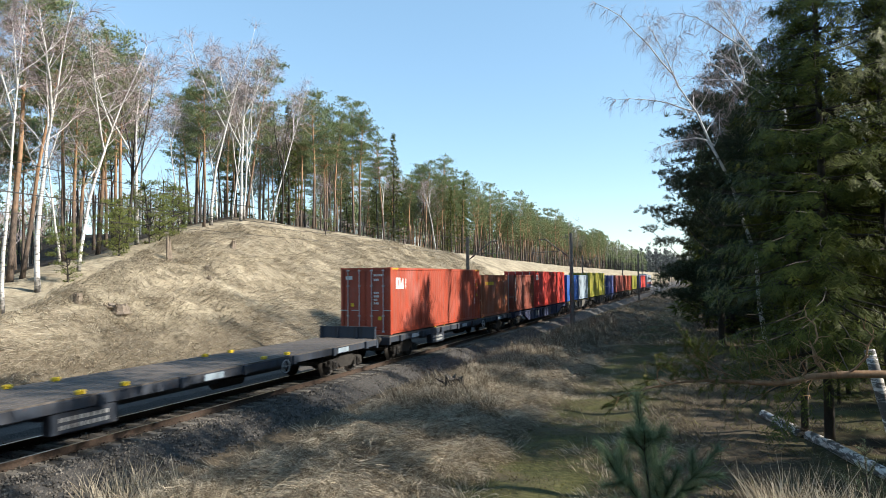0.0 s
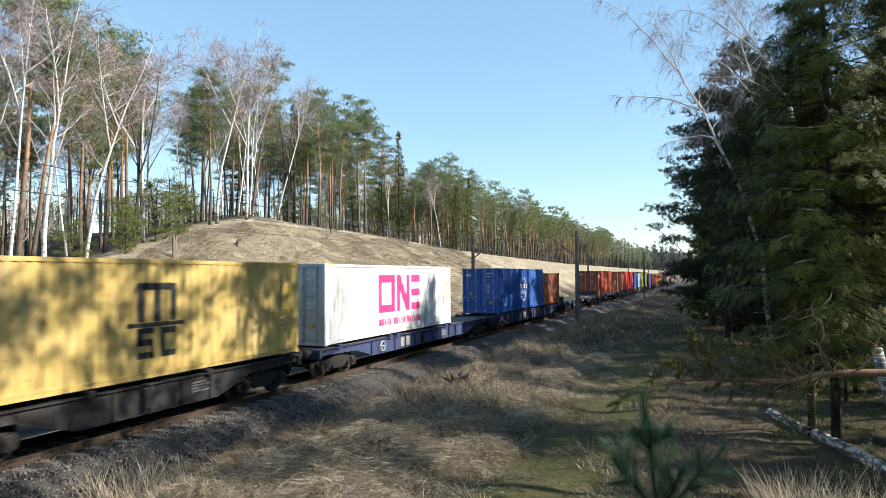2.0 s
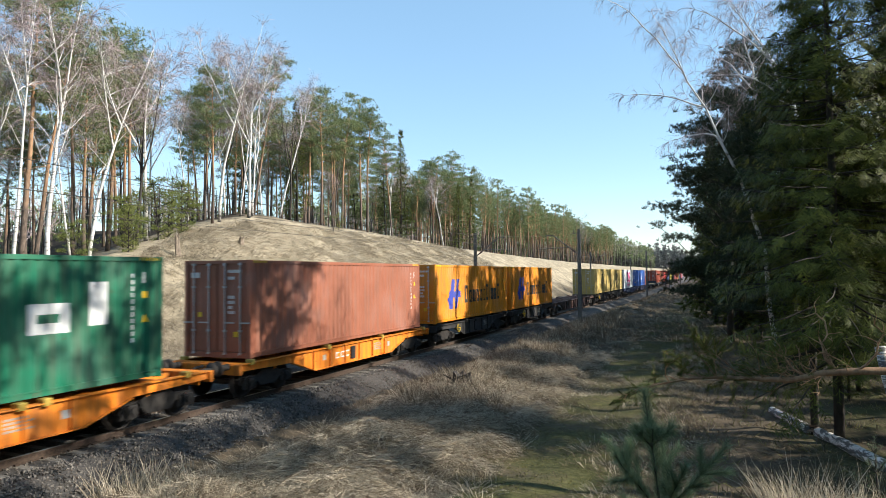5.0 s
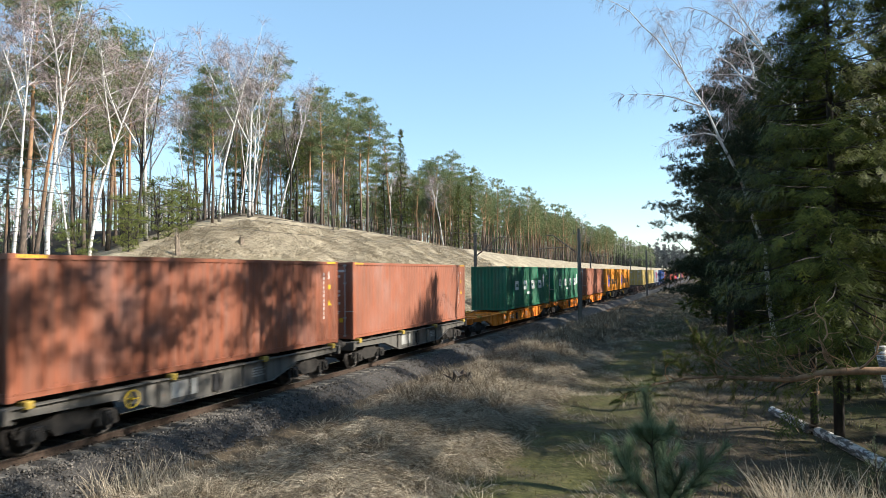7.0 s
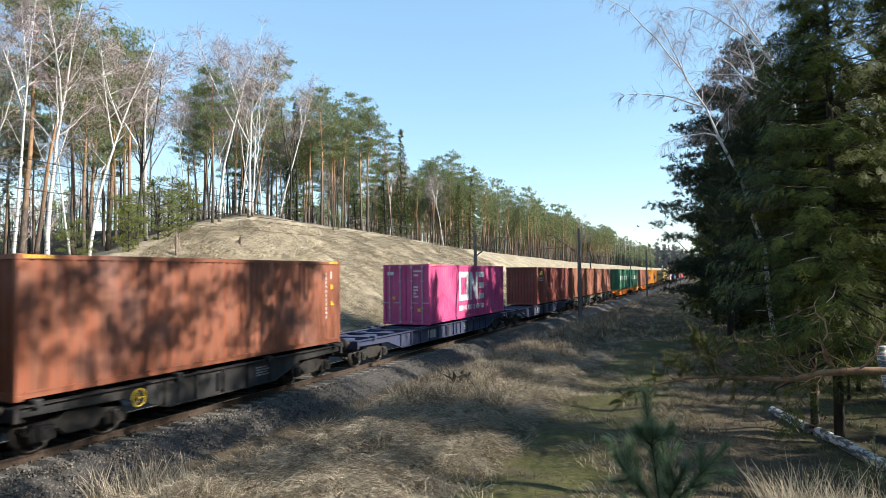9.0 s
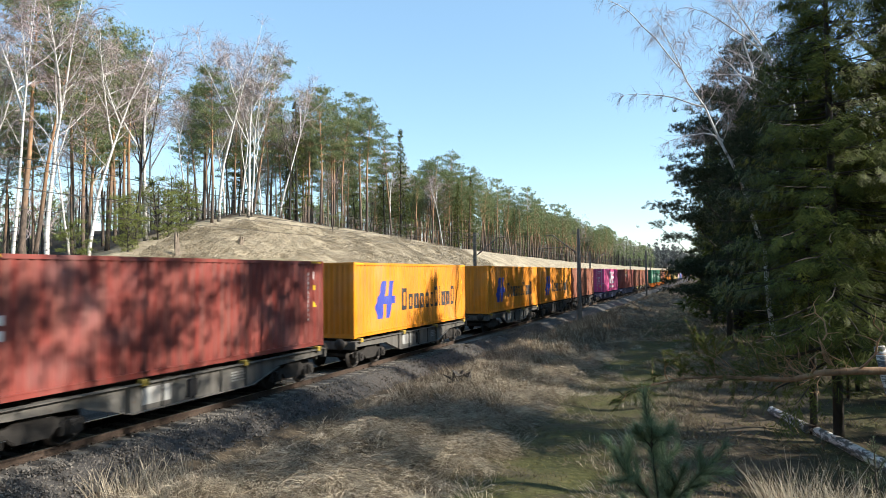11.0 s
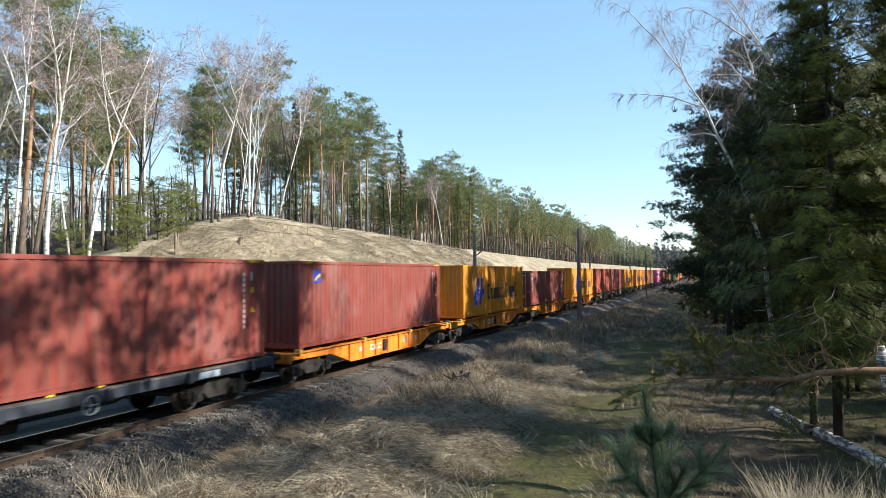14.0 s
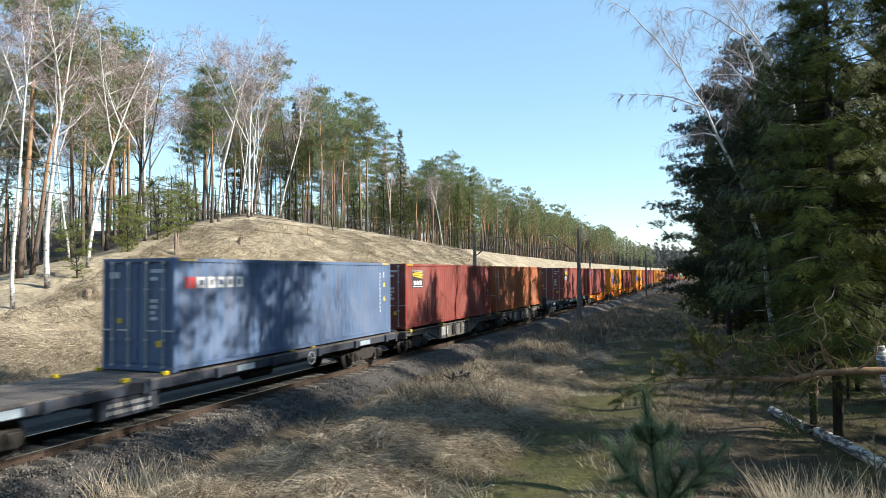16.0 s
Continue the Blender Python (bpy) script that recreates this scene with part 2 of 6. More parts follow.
WAGON_PAINT = {k: paint(k + "_wagon_paint", c, (0.04, 0.031, 0.025), amount=0.5, rough=0.6, chalk=0.014) for k, c in {
    "black": (0.022, 0.022, 0.023), "grey": (0.115, 0.108, 0.095), "brown": (0.075, 0.036, 0.028), "orange": (0.80, 0.235, 0.010),
    "blue": (0.035, 0.055, 0.14), "navy": (0.028, 0.038, 0.056), "blue_grey": (0.033, 0.044, 0.10)}.items()}
# ---------------------------------------------------------------- mesh helpers
class Geo:
    """Collects vertices and faces for one mesh."""

    def __init__(self):
        self.v, self.f, self.m, self.n = [], [], [], 0

    def add(self, verts, faces, mat=0):
        self.v.extend(verts)
        k = self.n
        self.f.extend([tuple(i + k for i in f) for f in faces])
        self.m.extend([mat] * len(faces))
        self.n += len(verts)

    def box(self, x0, x1, y0, y1, z0, z1, mat=0):
        self.add([(x0, y0, z0), (x1, y0, z0), (x1, y1, z0), (x0, y1, z0), (x0, y0, z1), (x1, y0, z1), (x1, y1, z1), (x0, y1, z1)],
                 [(0, 3, 2, 1), (4, 5, 6, 7), (0, 1, 5, 4), (1, 2, 6, 5), (2, 3, 7, 6), (3, 0, 4, 7)], mat)

    def cbox(self, x0, x1, y0, y1, z0, z1, c=0.01, mat=0):
        """A box with chamfered edges along its height and a chamfered top."""
        ring = lambda d, z: [(x0 + c + d, y0 + d, z), (x1 - c - d, y0 + d, z), (x1 - d, y0 + c + d, z), (x1 - d, y1 - c - d, z),
                             (x1 - c - d, y1 - d, z), (x0 + c + d, y1 - d, z), (x0 + d, y1 - c - d, z), (x0 + d, y0 + c + d, z)]
        v = ring(0, z0) + ring(0, z1 - c) + ring(c * 0.7, z1)
        f = [tuple(range(7, -1, -1)), tuple(range(16, 24))]
        for a in (0, 8):
            f += [(a + i, a + (i + 1) % 8, a + 8 + (i + 1) % 8, a + 8 + i) for i in range(8)]
        self.add(v, f, mat)

    def prism(self, outline, x0, x1, mat=0):
        """An outline in (y, z) pushed from x0 to x1."""
        n = len(outline)
        v = [(x0, a, b) for a, b in outline] + [(x1, a, b) for a, b in outline]
        f = [tuple(range(n)), tuple(range(2 * n - 1, n - 1, -1))] + [(i, i + n, (i + 1) % n + n, (i + 1) % n) for i in range(n)]
        self.add(v, f, mat)

    def tube(self, pts, radii, sides=6, mat=0, cap=True):
        pts = [Vector(p) for p in pts]
        n, v, f, up = len(pts), [], [], None
        for i, p in enumerate(pts):
            d = (pts[min(i + 1, n - 1)] - pts[max(i - 1, 0)]).normalized()
            if up is None:
                up = d.orthogonal().normalized()
            up = (up - d * up.dot(d)).normalized()
            w = d.cross(up)
            r = radii[i] if hasattr(radii, "__len__") else radii
            v += [tuple(p + (up * math.cos(a) + w * math.sin(a)) * r) for a in [2 * math.pi * k / sides for k in range(sides)]]
        for i in range(n - 1):
            f += [(i * sides + k, i * sides + (k + 1) % sides, (i + 1) * sides + (k + 1) % sides, (i + 1) * sides + k) for k in range(sides)]
        if cap:
            f += [tuple(range(sides - 1, -1, -1)), tuple((n - 1) * sides + k for k in range(sides))]
        self.add(v, f, mat)

    def ribbon(self, pts, radii, rnd):
        """A fine twig as a narrow folded strip."""
        d = (pts[-1] - pts[0]).normalized()
        w = d.orthogonal().normalized()
        w.rotate(Matrix.Rotation(rnd.uniform(0, 6.28), 3, d))
        v = [tuple(p + w * r * k) for p, r in zip(pts, radii) for k in (-1.3, 1.3)]
        self.add(v, [(2 * i, 2 * i + 1, 2 * i + 3, 2 * i + 2) for i in range(len(pts) - 1)])

    def mesh(self, name, mats, smooth=False):
        me = bpy.data.meshes.new(name)
        me.from_pydata(self.v, [], self.f)
        for m in mats:
            me.materials.append(m)
        if len(mats) > 1:
            me.polygons.foreach_set("material_index", self.m)
        if smooth:
            me.polygons.foreach_set("use_smooth", [True] * len(me.polygons))
        me.update()
        return me


def part(name, geo, mat, parent=None, label="", smooth=False, at=None):
    """Links a Geo, or a finished mesh, as one object under a thing or a part."""
    me = geo if isinstance(geo, bpy.types.Mesh) else geo.mesh(name, mat if isinstance(mat, list) else [mat], smooth)
    ob = new(name, me)
    ob.parent = parent
    if at is not None:
        ob.matrix_basis = at
    return tagged(ob, label)


def smooth_step(a, b, x):
    t = np.clip((np.asarray(x, float) - a) / (b - a), 0, 1)
    return t * t * (3 - 2 * t)


def wave(x, y):
    """Gentle unevenness of the ground."""
    return (0.10 * np.sin(x * 0.9 + 1.3 * np.sin(y * 0.37)) * np.cos(y * 0.62 + 0.8 * np.sin(x * 0.5)) + 0.05 * np.sin(x * 2.3 + y * 0.7) * np.sin(y * 1.9 - x * 0.6)
            + 0.022 * np.sin(x * 5.1 + 2 * np.sin(y * 1.3)) * np.sin(y * 4.3 + x))


CREST_Y = [-400, 0, 14, 20, 26, 32, 38, 44, 49, 54, 62, 80, 100, 130, 190, 300, 700, 4000]
CREST_Z = [1.2, 1.2, 1.5, 2.0, 3.5, 4.9, 6.7, 8.3, 9.4, 9.6, 9.1, 8.9, 7.7, 7.2, 6.4, 6.2, 6.0, 6.0]


def height(x, y):
    x, y = np.asarray(x, float), np.asarray(y, float)
    crest = np.interp(y - 0.6 * np.maximum(0, -20.0 - x) * (1 - smooth_step(60, 110, y)), CREST_Y, CREST_Z)
    ramp_up = np.maximum(0.0, -9.0 - x) * 0.56
    k = 1.1
    hill = -k * np.log(np.exp(-ramp_up / k) + np.exp(-(crest + 0.9) / k)) - 0.25 + 0.04 * np.maximum(0, -60 - x) * (x > -200)
    bed = -0.55
    lane = -0.8 + 0.30 * smooth_step(14, 24, x) + 0.45 * np.exp(-((x - 5.3) / 1.5) ** 2) * smooth_step(20, 34, y) + 0.15 * np.exp(-((x - 6.0) / 2.0) ** 2)
    lump = 0.16 * np.sin(x * 2.2 + 1.4 * np.sin(y * 0.9)) * np.sin(y * 1.7 + 1.1 * np.sin(x * 1.3)) * smooth_step(3.4, 5.0, x) * (1 - smooth_step(8.0, 9.6, x))
    lane = lane + lump
    bank = 2.75 * (1 - smooth_step(1.0, 9.5, y)) * smooth_step(5.0, 9.0, x)
    rise = 0.03 * np.maximum(0, x - 24)
    z = np.where(x < -6, np.maximum(hill, bed), np.where(x > 3.0, lane + bank + rise, bed))
    z = z + wave(x, y) * np.where((x > -8.5) & (x < 2.9), 0.1, 1.0) * np.where(np.abs(x) > 60, 2.0, 1.0)
    mix_in = smooth_step(2.2, 4.2, x)
    return np.where((x > 2.2) & (x < 4.2), (bed * (1 - mix_in) + (lane + bank + wave(x, y)) * mix_in), z)


def hgt(x, y):
    return float(height(x, y))
# ---------------------------------------------------------------- ground
def spread(stops):
    out = []
    for a, b, step in stops:
        out += list(np.arange(a, b, step))
    return np.array(out + [stops[-1][1]])


def ground():
    xs = spread([(-1500, -200, 130), (-200, -60, 10), (-60, -32, 2), (-32, 3, 0.5), (3, 16, 0.25), (16, 24, 0.5), (24, 60, 3), (60, 200, 14), (200, 1500, 130)])
    ys = spread([(-600, -60, 60), (-60, -6, 6), (-6, 9, 0.5), (9, 34, 0.25), (34, 70, 0.5), (70, 130, 1.0), (130, 320, 4), (320, 900, 20), (900, 3200, 230)])
    X, Y = np.meshgrid(xs, ys)
    Z = height(X, Y)
    v = np.stack([X, Y, Z], -1).reshape(-1, 3)
    nx, ny = len(xs), len(ys)
    i = (np.arange(ny - 1)[:, None] * nx + np.arange(nx - 1)[None, :]).ravel()
    f = np.stack([i, i + 1, i + nx + 1, i + nx], -1)
    me = bpy.data.meshes.new("ground")
    me.from_pydata(v.tolist(), [], f.tolist())
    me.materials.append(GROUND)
    me.polygons.foreach_set("use_smooth", [True] * len(f))
    tagged(new("ground", me), "dry straw-coloured grass slope, mossy lane and forest floor toned dark for shade", "ground", kind="structure")


ground()


def track(name, x, ballast_y0=-60, ballast_y1=1400):
    """A railway line: ballast bed, concrete sleepers and two rails."""
    bed = tagged(new(name), "railway track with rusty rails on concrete sleepers in grey ballast", "railway track", kind="structure")
    bed.location = (x, 0, 0)
    g = Geo()
    prof = [(-3.0, -0.75), (-1.75, -0.19), (-0.9, -0.17), (0, -0.19), (0.9, -0.17), (1.75, -0.19), (3.0, -0.75)]
    ys = spread([(ballast_y0, 0, 6), (0, 70, 0.5), (70, 200, 3), (200, ballast_y1, 50)])
    rows, v = len(prof), []
    rnd = random.Random(5)
    for y in ys:
        for px, pz in prof:
            v.append((px + rnd.uniform(-0.08, 0.08), y, pz + rnd.uniform(-0.025, 0.025)))
    g.add(v, [(j * rows + i, j * rows + i + 1, (j + 1) * rows + i + 1, (j + 1) * rows + i) for j in range(len(ys) - 1) for i in range(rows - 1)])
    part("ballast_bed", g, BALLAST, bed)
    for s in (-1, 1):
        r = Geo()
        r.prism([(-60, 0), (1400, 0), (1400, 0.003), (-60, 0.003)], s * 0.7175 + 0.002 - 0.034, s * 0.7175 + 0.07 - 0.036)
        low = Geo()
        low.prism([(-60, -0.04), (1400, -0.04), (1400, -0.0005), (-60, -0.0005)], s * 0.7175 - 0.036, s * 0.7175 + 0.036)
        low.prism([(-60, -0.145), (1400, -0.145), (1400, -0.04), (-60, -0.04)], s * 0.7175 - 0.009, s * 0.7175 + 0.009)
        low.prism([(-60, -0.165), (1400, -0.165), (1400, -0.145), (-60, -0.145)], s * 0.7175 - 0.07, s * 0.7175 + 0.07)
        rail = part("rail", low, RAIL, bed)
        part("rail_head", r, RAILHEAD, rail, "polished steel running surface")
    return bed


main_track = track("railway_track_1", 0.0)
second_track = track("railway_track_2", -4.1)


def poles():
    """Catenary masts on both sides, with their arms and wires."""
    def mast(x, y, side, concrete):
        base = hgt(x, y) if abs(x) > 3 else -0.7
        t = tagged(new("catenary_mast"), "tall weathered %s catenary mast with a bracket arm beside the track" % ("concrete" if concrete else "steel"), "catenary mast", "catenary masts")
        t.location = (x, y, base)
        top = 7.45 - base
        g = Geo()
        if concrete:
            g.tube([(0, 0, -0.4), (0, 0, 2), (0, 0, top)], [0.21, 0.19, 0.13], 10)
        else:
            g.box(-0.13, 0.13, -0.10, -0.085, -0.4, top)
            g.box(-0.13, 0.13, 0.085, 0.10, -0.4, top)
            g.box(-0.01, 0.01, -0.085, 0.085, -0.4, top)
        part("post", g, CONCRETE if concrete else POLE, t)
        z = -base
        d = -side
        a = Geo()
        a.tube([(0.15 * d, 0, 5.3 + z), (2.3 * d, 0, 6.95 + z), (2.95 * d, 0, 6.95 + z)], 0.055, 6)
        part("bracket_arm", a, POLE, t)
        a = Geo()
        a.tube([(0.9 * d, 0, 5.88 + z), (3.6 * d, 0, 5.75 + z)], 0.04, 5)
        a.tube([(3.6 * d, 0, 5.75 + z), (2.9 * d, 0, 5.55 + z)], 0.015, 5)
        part("registration_arm", a, POLE, t)
        for px, pz in ((0.35, 5.46),):
            a = Geo()
            a.tube([(d * px, 0, pz + z), (d * (px + 0.17), 0, pz + 0.12 * (pz < 6) + z), (d * (px + 0.34), 0, pz + 0.25 * (pz < 6) + z)], [0.06, 0.07, 0.06], 8)
            part("insulator", a, GLAZE, t, "brown ribbed insulator")
        if concrete:
            a = Geo()
            a.box(-0.55, 0.1, -0.04, 0.04, top - 0.42, top - 0.36)
            a.tube([(-0.45, 0, top - 0.4), (-0.45, 0, top - 0.1)], 0.05, 6)
            part("feeder_bracket", a, POLE, t)
    for i in range(14):
        y = 59.0 + 63.4 * i
        mast(2.9, y, 1, i == 0)
        mast(-6.9, y + 0.6, -1, False)
    for y in (-4.4,):
        mast(-6.9, y, -1, False)
    for x in (0.0, -4.1):
        w = tagged(new("overhead_wire"), "thin dark contact wire hung from a sagging carrier wire", "overhead wire", "overhead wires")
        w.location = (x, 0, 0)
        c, m, d = Geo(), Geo(), Geo()
        pts = []
        for i in range(-2, 14):
            for k in range(8):
                y = 59.0 + 63.4 * (i + k / 8)
                pts.append((0.2 * math.sin(i), y, 6.9 - 1.0 * 4 * (k / 8) * (1 - k / 8)))
                if k:
                    d.tube([(0, y, 5.52), (0, y, pts[-1][2])], 0.005, 3)
        m.tube(pts, 0.011, 4)
        c.tube([(0.1, -70, 5.5), (-0.1, 59, 5.5), (0.1, 400, 5.5), (0, 900, 5.5)], 0.011, 4)
        part("contact_wire", c, WIRE, w)
        part("carrier_wire", m, WIRE, w)
        tagged(part("droppers", d, WIRE, w), kind="stuff")
    w = tagged(new("overhead_feeder_line"), "thin dark feeder cable strung along the hillside masts", "overhead wire", "overhead wires")
    g = Geo()
    g.tube([(-7.2, y, 7.2 - 0.0) for y in range(-70, 900, 60)], 0.011, 4)
    part("cable", g, WIRE, w)


poles()
# ---------------------------------------------------------------- trees
def rot_about(d, a, rnd):
    """A unit vector that leaves d by the angle a, to a random side."""
    o = d.orthogonal().normalized()
    o.rotate(Matrix.Rotation(rnd.uniform(0, 2 * math.pi), 3, d))
    return (d * math.cos(a) + o * math.sin(a)).normalized()


def tuft(g, p, size, rnd, n=9, lean=None, width=0.12, droop=0.0):
    """A clump of needles: thin blades that spread from one point."""
    v, f = [], []
    for i in range(n):
        d = Vector((rnd.gauss(0, 1), rnd.gauss(0, 1), rnd.gauss(0.25, 0.8)))
        if lean is not None:
            d += lean * 1.4
        d.z -= droop
        d.normalize()
        w = d.orthogonal().normalized()
        w.rotate(Matrix.Rotation(rnd.uniform(0, 6.28), 3, d))
        L = size * rnd.uniform(0.6, 1.25)
        a = p + d * L * 0.1
        k = len(v)
        v += [tuple(a - w * L * width), tuple(a + w * L * width), tuple(p + d * L)]
        f.append((k, k + 1, k + 2))
    g.add(v, f)


def bent(p, d, length, n, rnd, wild=0.12, lift=0.0):
    pts = [Vector(p)]
    d = Vector(d)
    for i in range(n):
        d = (d + Vector((rnd.gauss(0, wild), rnd.gauss(0, wild), rnd.gauss(0, wild) + lift))).normalized()
        pts.append(pts[-1] + d * (length / n))
    return pts


def taper(r0, r1, n):
    return [r0 + (r1 - r0) * i / n for i in range(n + 1)]


UP = Vector((0, 0, 0.35))


def pine_meshes(seed, h=17.0, crown=0.42, spread_r=2.6, tufts=330, r0=0.17, dead=10, lean=0.03, tuft_size=0.42, blades=9, blade_w=0.09, pad_r=0.36, nb=30, broad=False):
    rnd = random.Random(seed)
    t, c = Geo(), Geo()
    pts = bent((0, 0, -0.3), (rnd.uniform(-lean, lean), rnd.uniform(-lean, lean), 1), h + 0.1, 9, rnd, 0.025)
    t.tube(pts, [r0 * 1.25] + taper(r0, 0.03, 8), 8)

    def on(u):
        u = min(max(u, 0), 0.9999) * 9
        i = int(u)
        return pts[i].lerp(pts[i + 1], u - i)
    for i in range(dead):
        u = rnd.uniform(0.3, 1 - crown)
        a = rnd.uniform(0, 6.28)
        p = on(u)
        t.tube(bent(p, (math.cos(a), math.sin(a), rnd.uniform(-0.25, 0.3)), rnd.uniform(0.4, 1.6), 3, rnd, 0.2), taper(0.022, 0.006, 3), 4, 0, False)
    spots = []
    for i in range(nb):
        q = (i + rnd.random()) / nb
        u = 1 - crown * (1 - q) - 0.0
        a = i * 2.4 + rnd.uniform(-0.4, 0.4)
        reach = spread_r * (0.25 + 0.95 * math.sin(math.pi * min(1, 0.12 + 0.9 * (1 - q))) ** 0.8) * rnd.uniform(0.55, 1.15)
        if broad:
            reach = spread_r * (0.12 + 0.88 * (1 - q ** 2.4)) * rnd.uniform(0.72, 1.06)
        b = bent(on(u), (math.cos(a), math.sin(a), rnd.uniform(0.05, 0.35) + 0.5 * q), reach, 4, rnd, 0.16, 0.05)
        t.tube(b, taper(0.055 * (1 - 0.6 * q), 0.012, 4), 4, 0, False)
        spots.append((b[4], 1.0))
        if reach > 0.9:
            spots.append((b[3] + Vector((rnd.gauss(0, 0.3), rnd.gauss(0, 0.3), 0.1)), 1.0))
        if reach > 1.7:
            side = (b[4] - b[0]).cross(Vector((0, 0, 1))).normalized()
            for s in (-1, 1):
                spots.append((b[3] + side * s * rnd.uniform(0.35, 0.8) * reach * 0.35, 1.1))
            spots.append((b[2] + Vector((rnd.gauss(0, 0.3), rnd.gauss(0, 0.3), 0.1)), 0.8))
    for i in range(tufts):
        p, r = spots[i % len(spots)]
        pad = pad_r * r
        tuft(c, p + Vector((rnd.gauss(0, pad), rnd.gauss(0, pad), rnd.gauss(0.05, 0.32 * pad))), tuft_size * rnd.uniform(0.7, 1.2), rnd, blades, UP, blade_w)
    tuft(c, pts[-1], 0.5, rnd, 14)
    return t, c


def spray(g, p, d, side, size, rnd):
    """A flat hanging spruce twig: a thin axis with short needled shoots on both sides."""
    d = (d + Vector((rnd.gauss(0, 0.25), rnd.gauss(0, 0.25), rnd.gauss(-0.25, 0.25)))).normalized()
    L = size * rnd.uniform(0.7, 1.3)
    w = side * 0.012
    v = [tuple(p - w), tuple(p + w), tuple(p + d * L)]
    f = [(0, 1, 2)]
    for j in range(5):
        q = p + d * L * (0.12 + 0.17 * j)
        for k in (-1, 1):
            e = (d * 0.75 + side * k + Vector((0, 0, rnd.gauss(-0.15, 0.3)))).normalized()
            m = L * (0.42 - 0.055 * j) * rnd.uniform(0.7, 1.2)
            n = len(v)
            v += [tuple(q), tuple(q + e * m * 0.5 + d * m * 0.17), tuple(q + e * m), tuple(q + e * m * 0.5 - d * m * 0.05)]
            f.append((n, n + 1, n + 2, n + 3))
    g.add(v, f)


def spruce_meshes(seed, h=18.0, spread_r=2.8, first=1.5, tiers=34, r0=0.2, size=0.34, per=7, droop=0.35, n_blades=8, blade_w=0.11, sprays=False):
    rnd = random.Random(seed)
    t, c = Geo(), Geo()
    t.tube([(0, 0, -0.3), (0.02, 0, h * 0.3), (0, 0.03, h * 0.7), (0, 0, h)], [r0 * 1.2, r0 * 0.9, r0 * 0.45, 0.02], 8)
    for i in range(tiers):
        q = i / (tiers - 1)
        z = first + (h - first - 0.2) * q ** 0.93
        reach = spread_r * (1 - q) ** 0.8 + 0.15
        for k in range(rnd.choice((4, 5, 6))):
            a = rnd.uniform(0, 6.28)
            L = reach * rnd.uniform(0.55, 1.1)
            b = bent((0, 0, z + rnd.uniform(-0.2, 0.2)), (math.cos(a), math.sin(a), 0.1 - droop * (1 - q) + 0.35 * q), L, 4, rnd, 0.06, 0.05)
            t.tube(b, taper(0.035 * (1 - 0.6 * q) + 0.006, 0.006, 4), 3, 0, False)
            out = (b[4] - b[0]).normalized()
            side = out.cross(Vector((0, 0, 1)))
            m = max(2, int(per * L / spread_r + 1))
            for j in range(m):
                s = 0.22 + 0.78 * (j + rnd.random()) / m
                p = b[0].lerp(b[4], s) if s > 0.9 else b[int(s * 4)].lerp(b[int(s * 4) + 1], s * 4 % 1)
                off_side = rnd.gauss(0, 0.22) * L * (1.1 - s) + rnd.gauss(0, 0.06)
                if sprays:
                    spray(c, p + side * off_side * 0.8 + Vector((0, 0, rnd.uniform(-0.18, 0.05))), out * 0.5 + side * (0.5 if off_side > 0 else -0.5) + Vector((0, 0, -0.55)), side, size * 1.5, rnd)
                    continue
                tuft(c, p + side * off_side + Vector((0, 0, rnd.uniform(-0.22, 0.02))), size * rnd.uniform(0.75, 1.25), rnd, n_blades, out * 0.6 + side * (1 if off_side > 0 else -1) * 0.4, blade_w, 0.55)
    return t, c


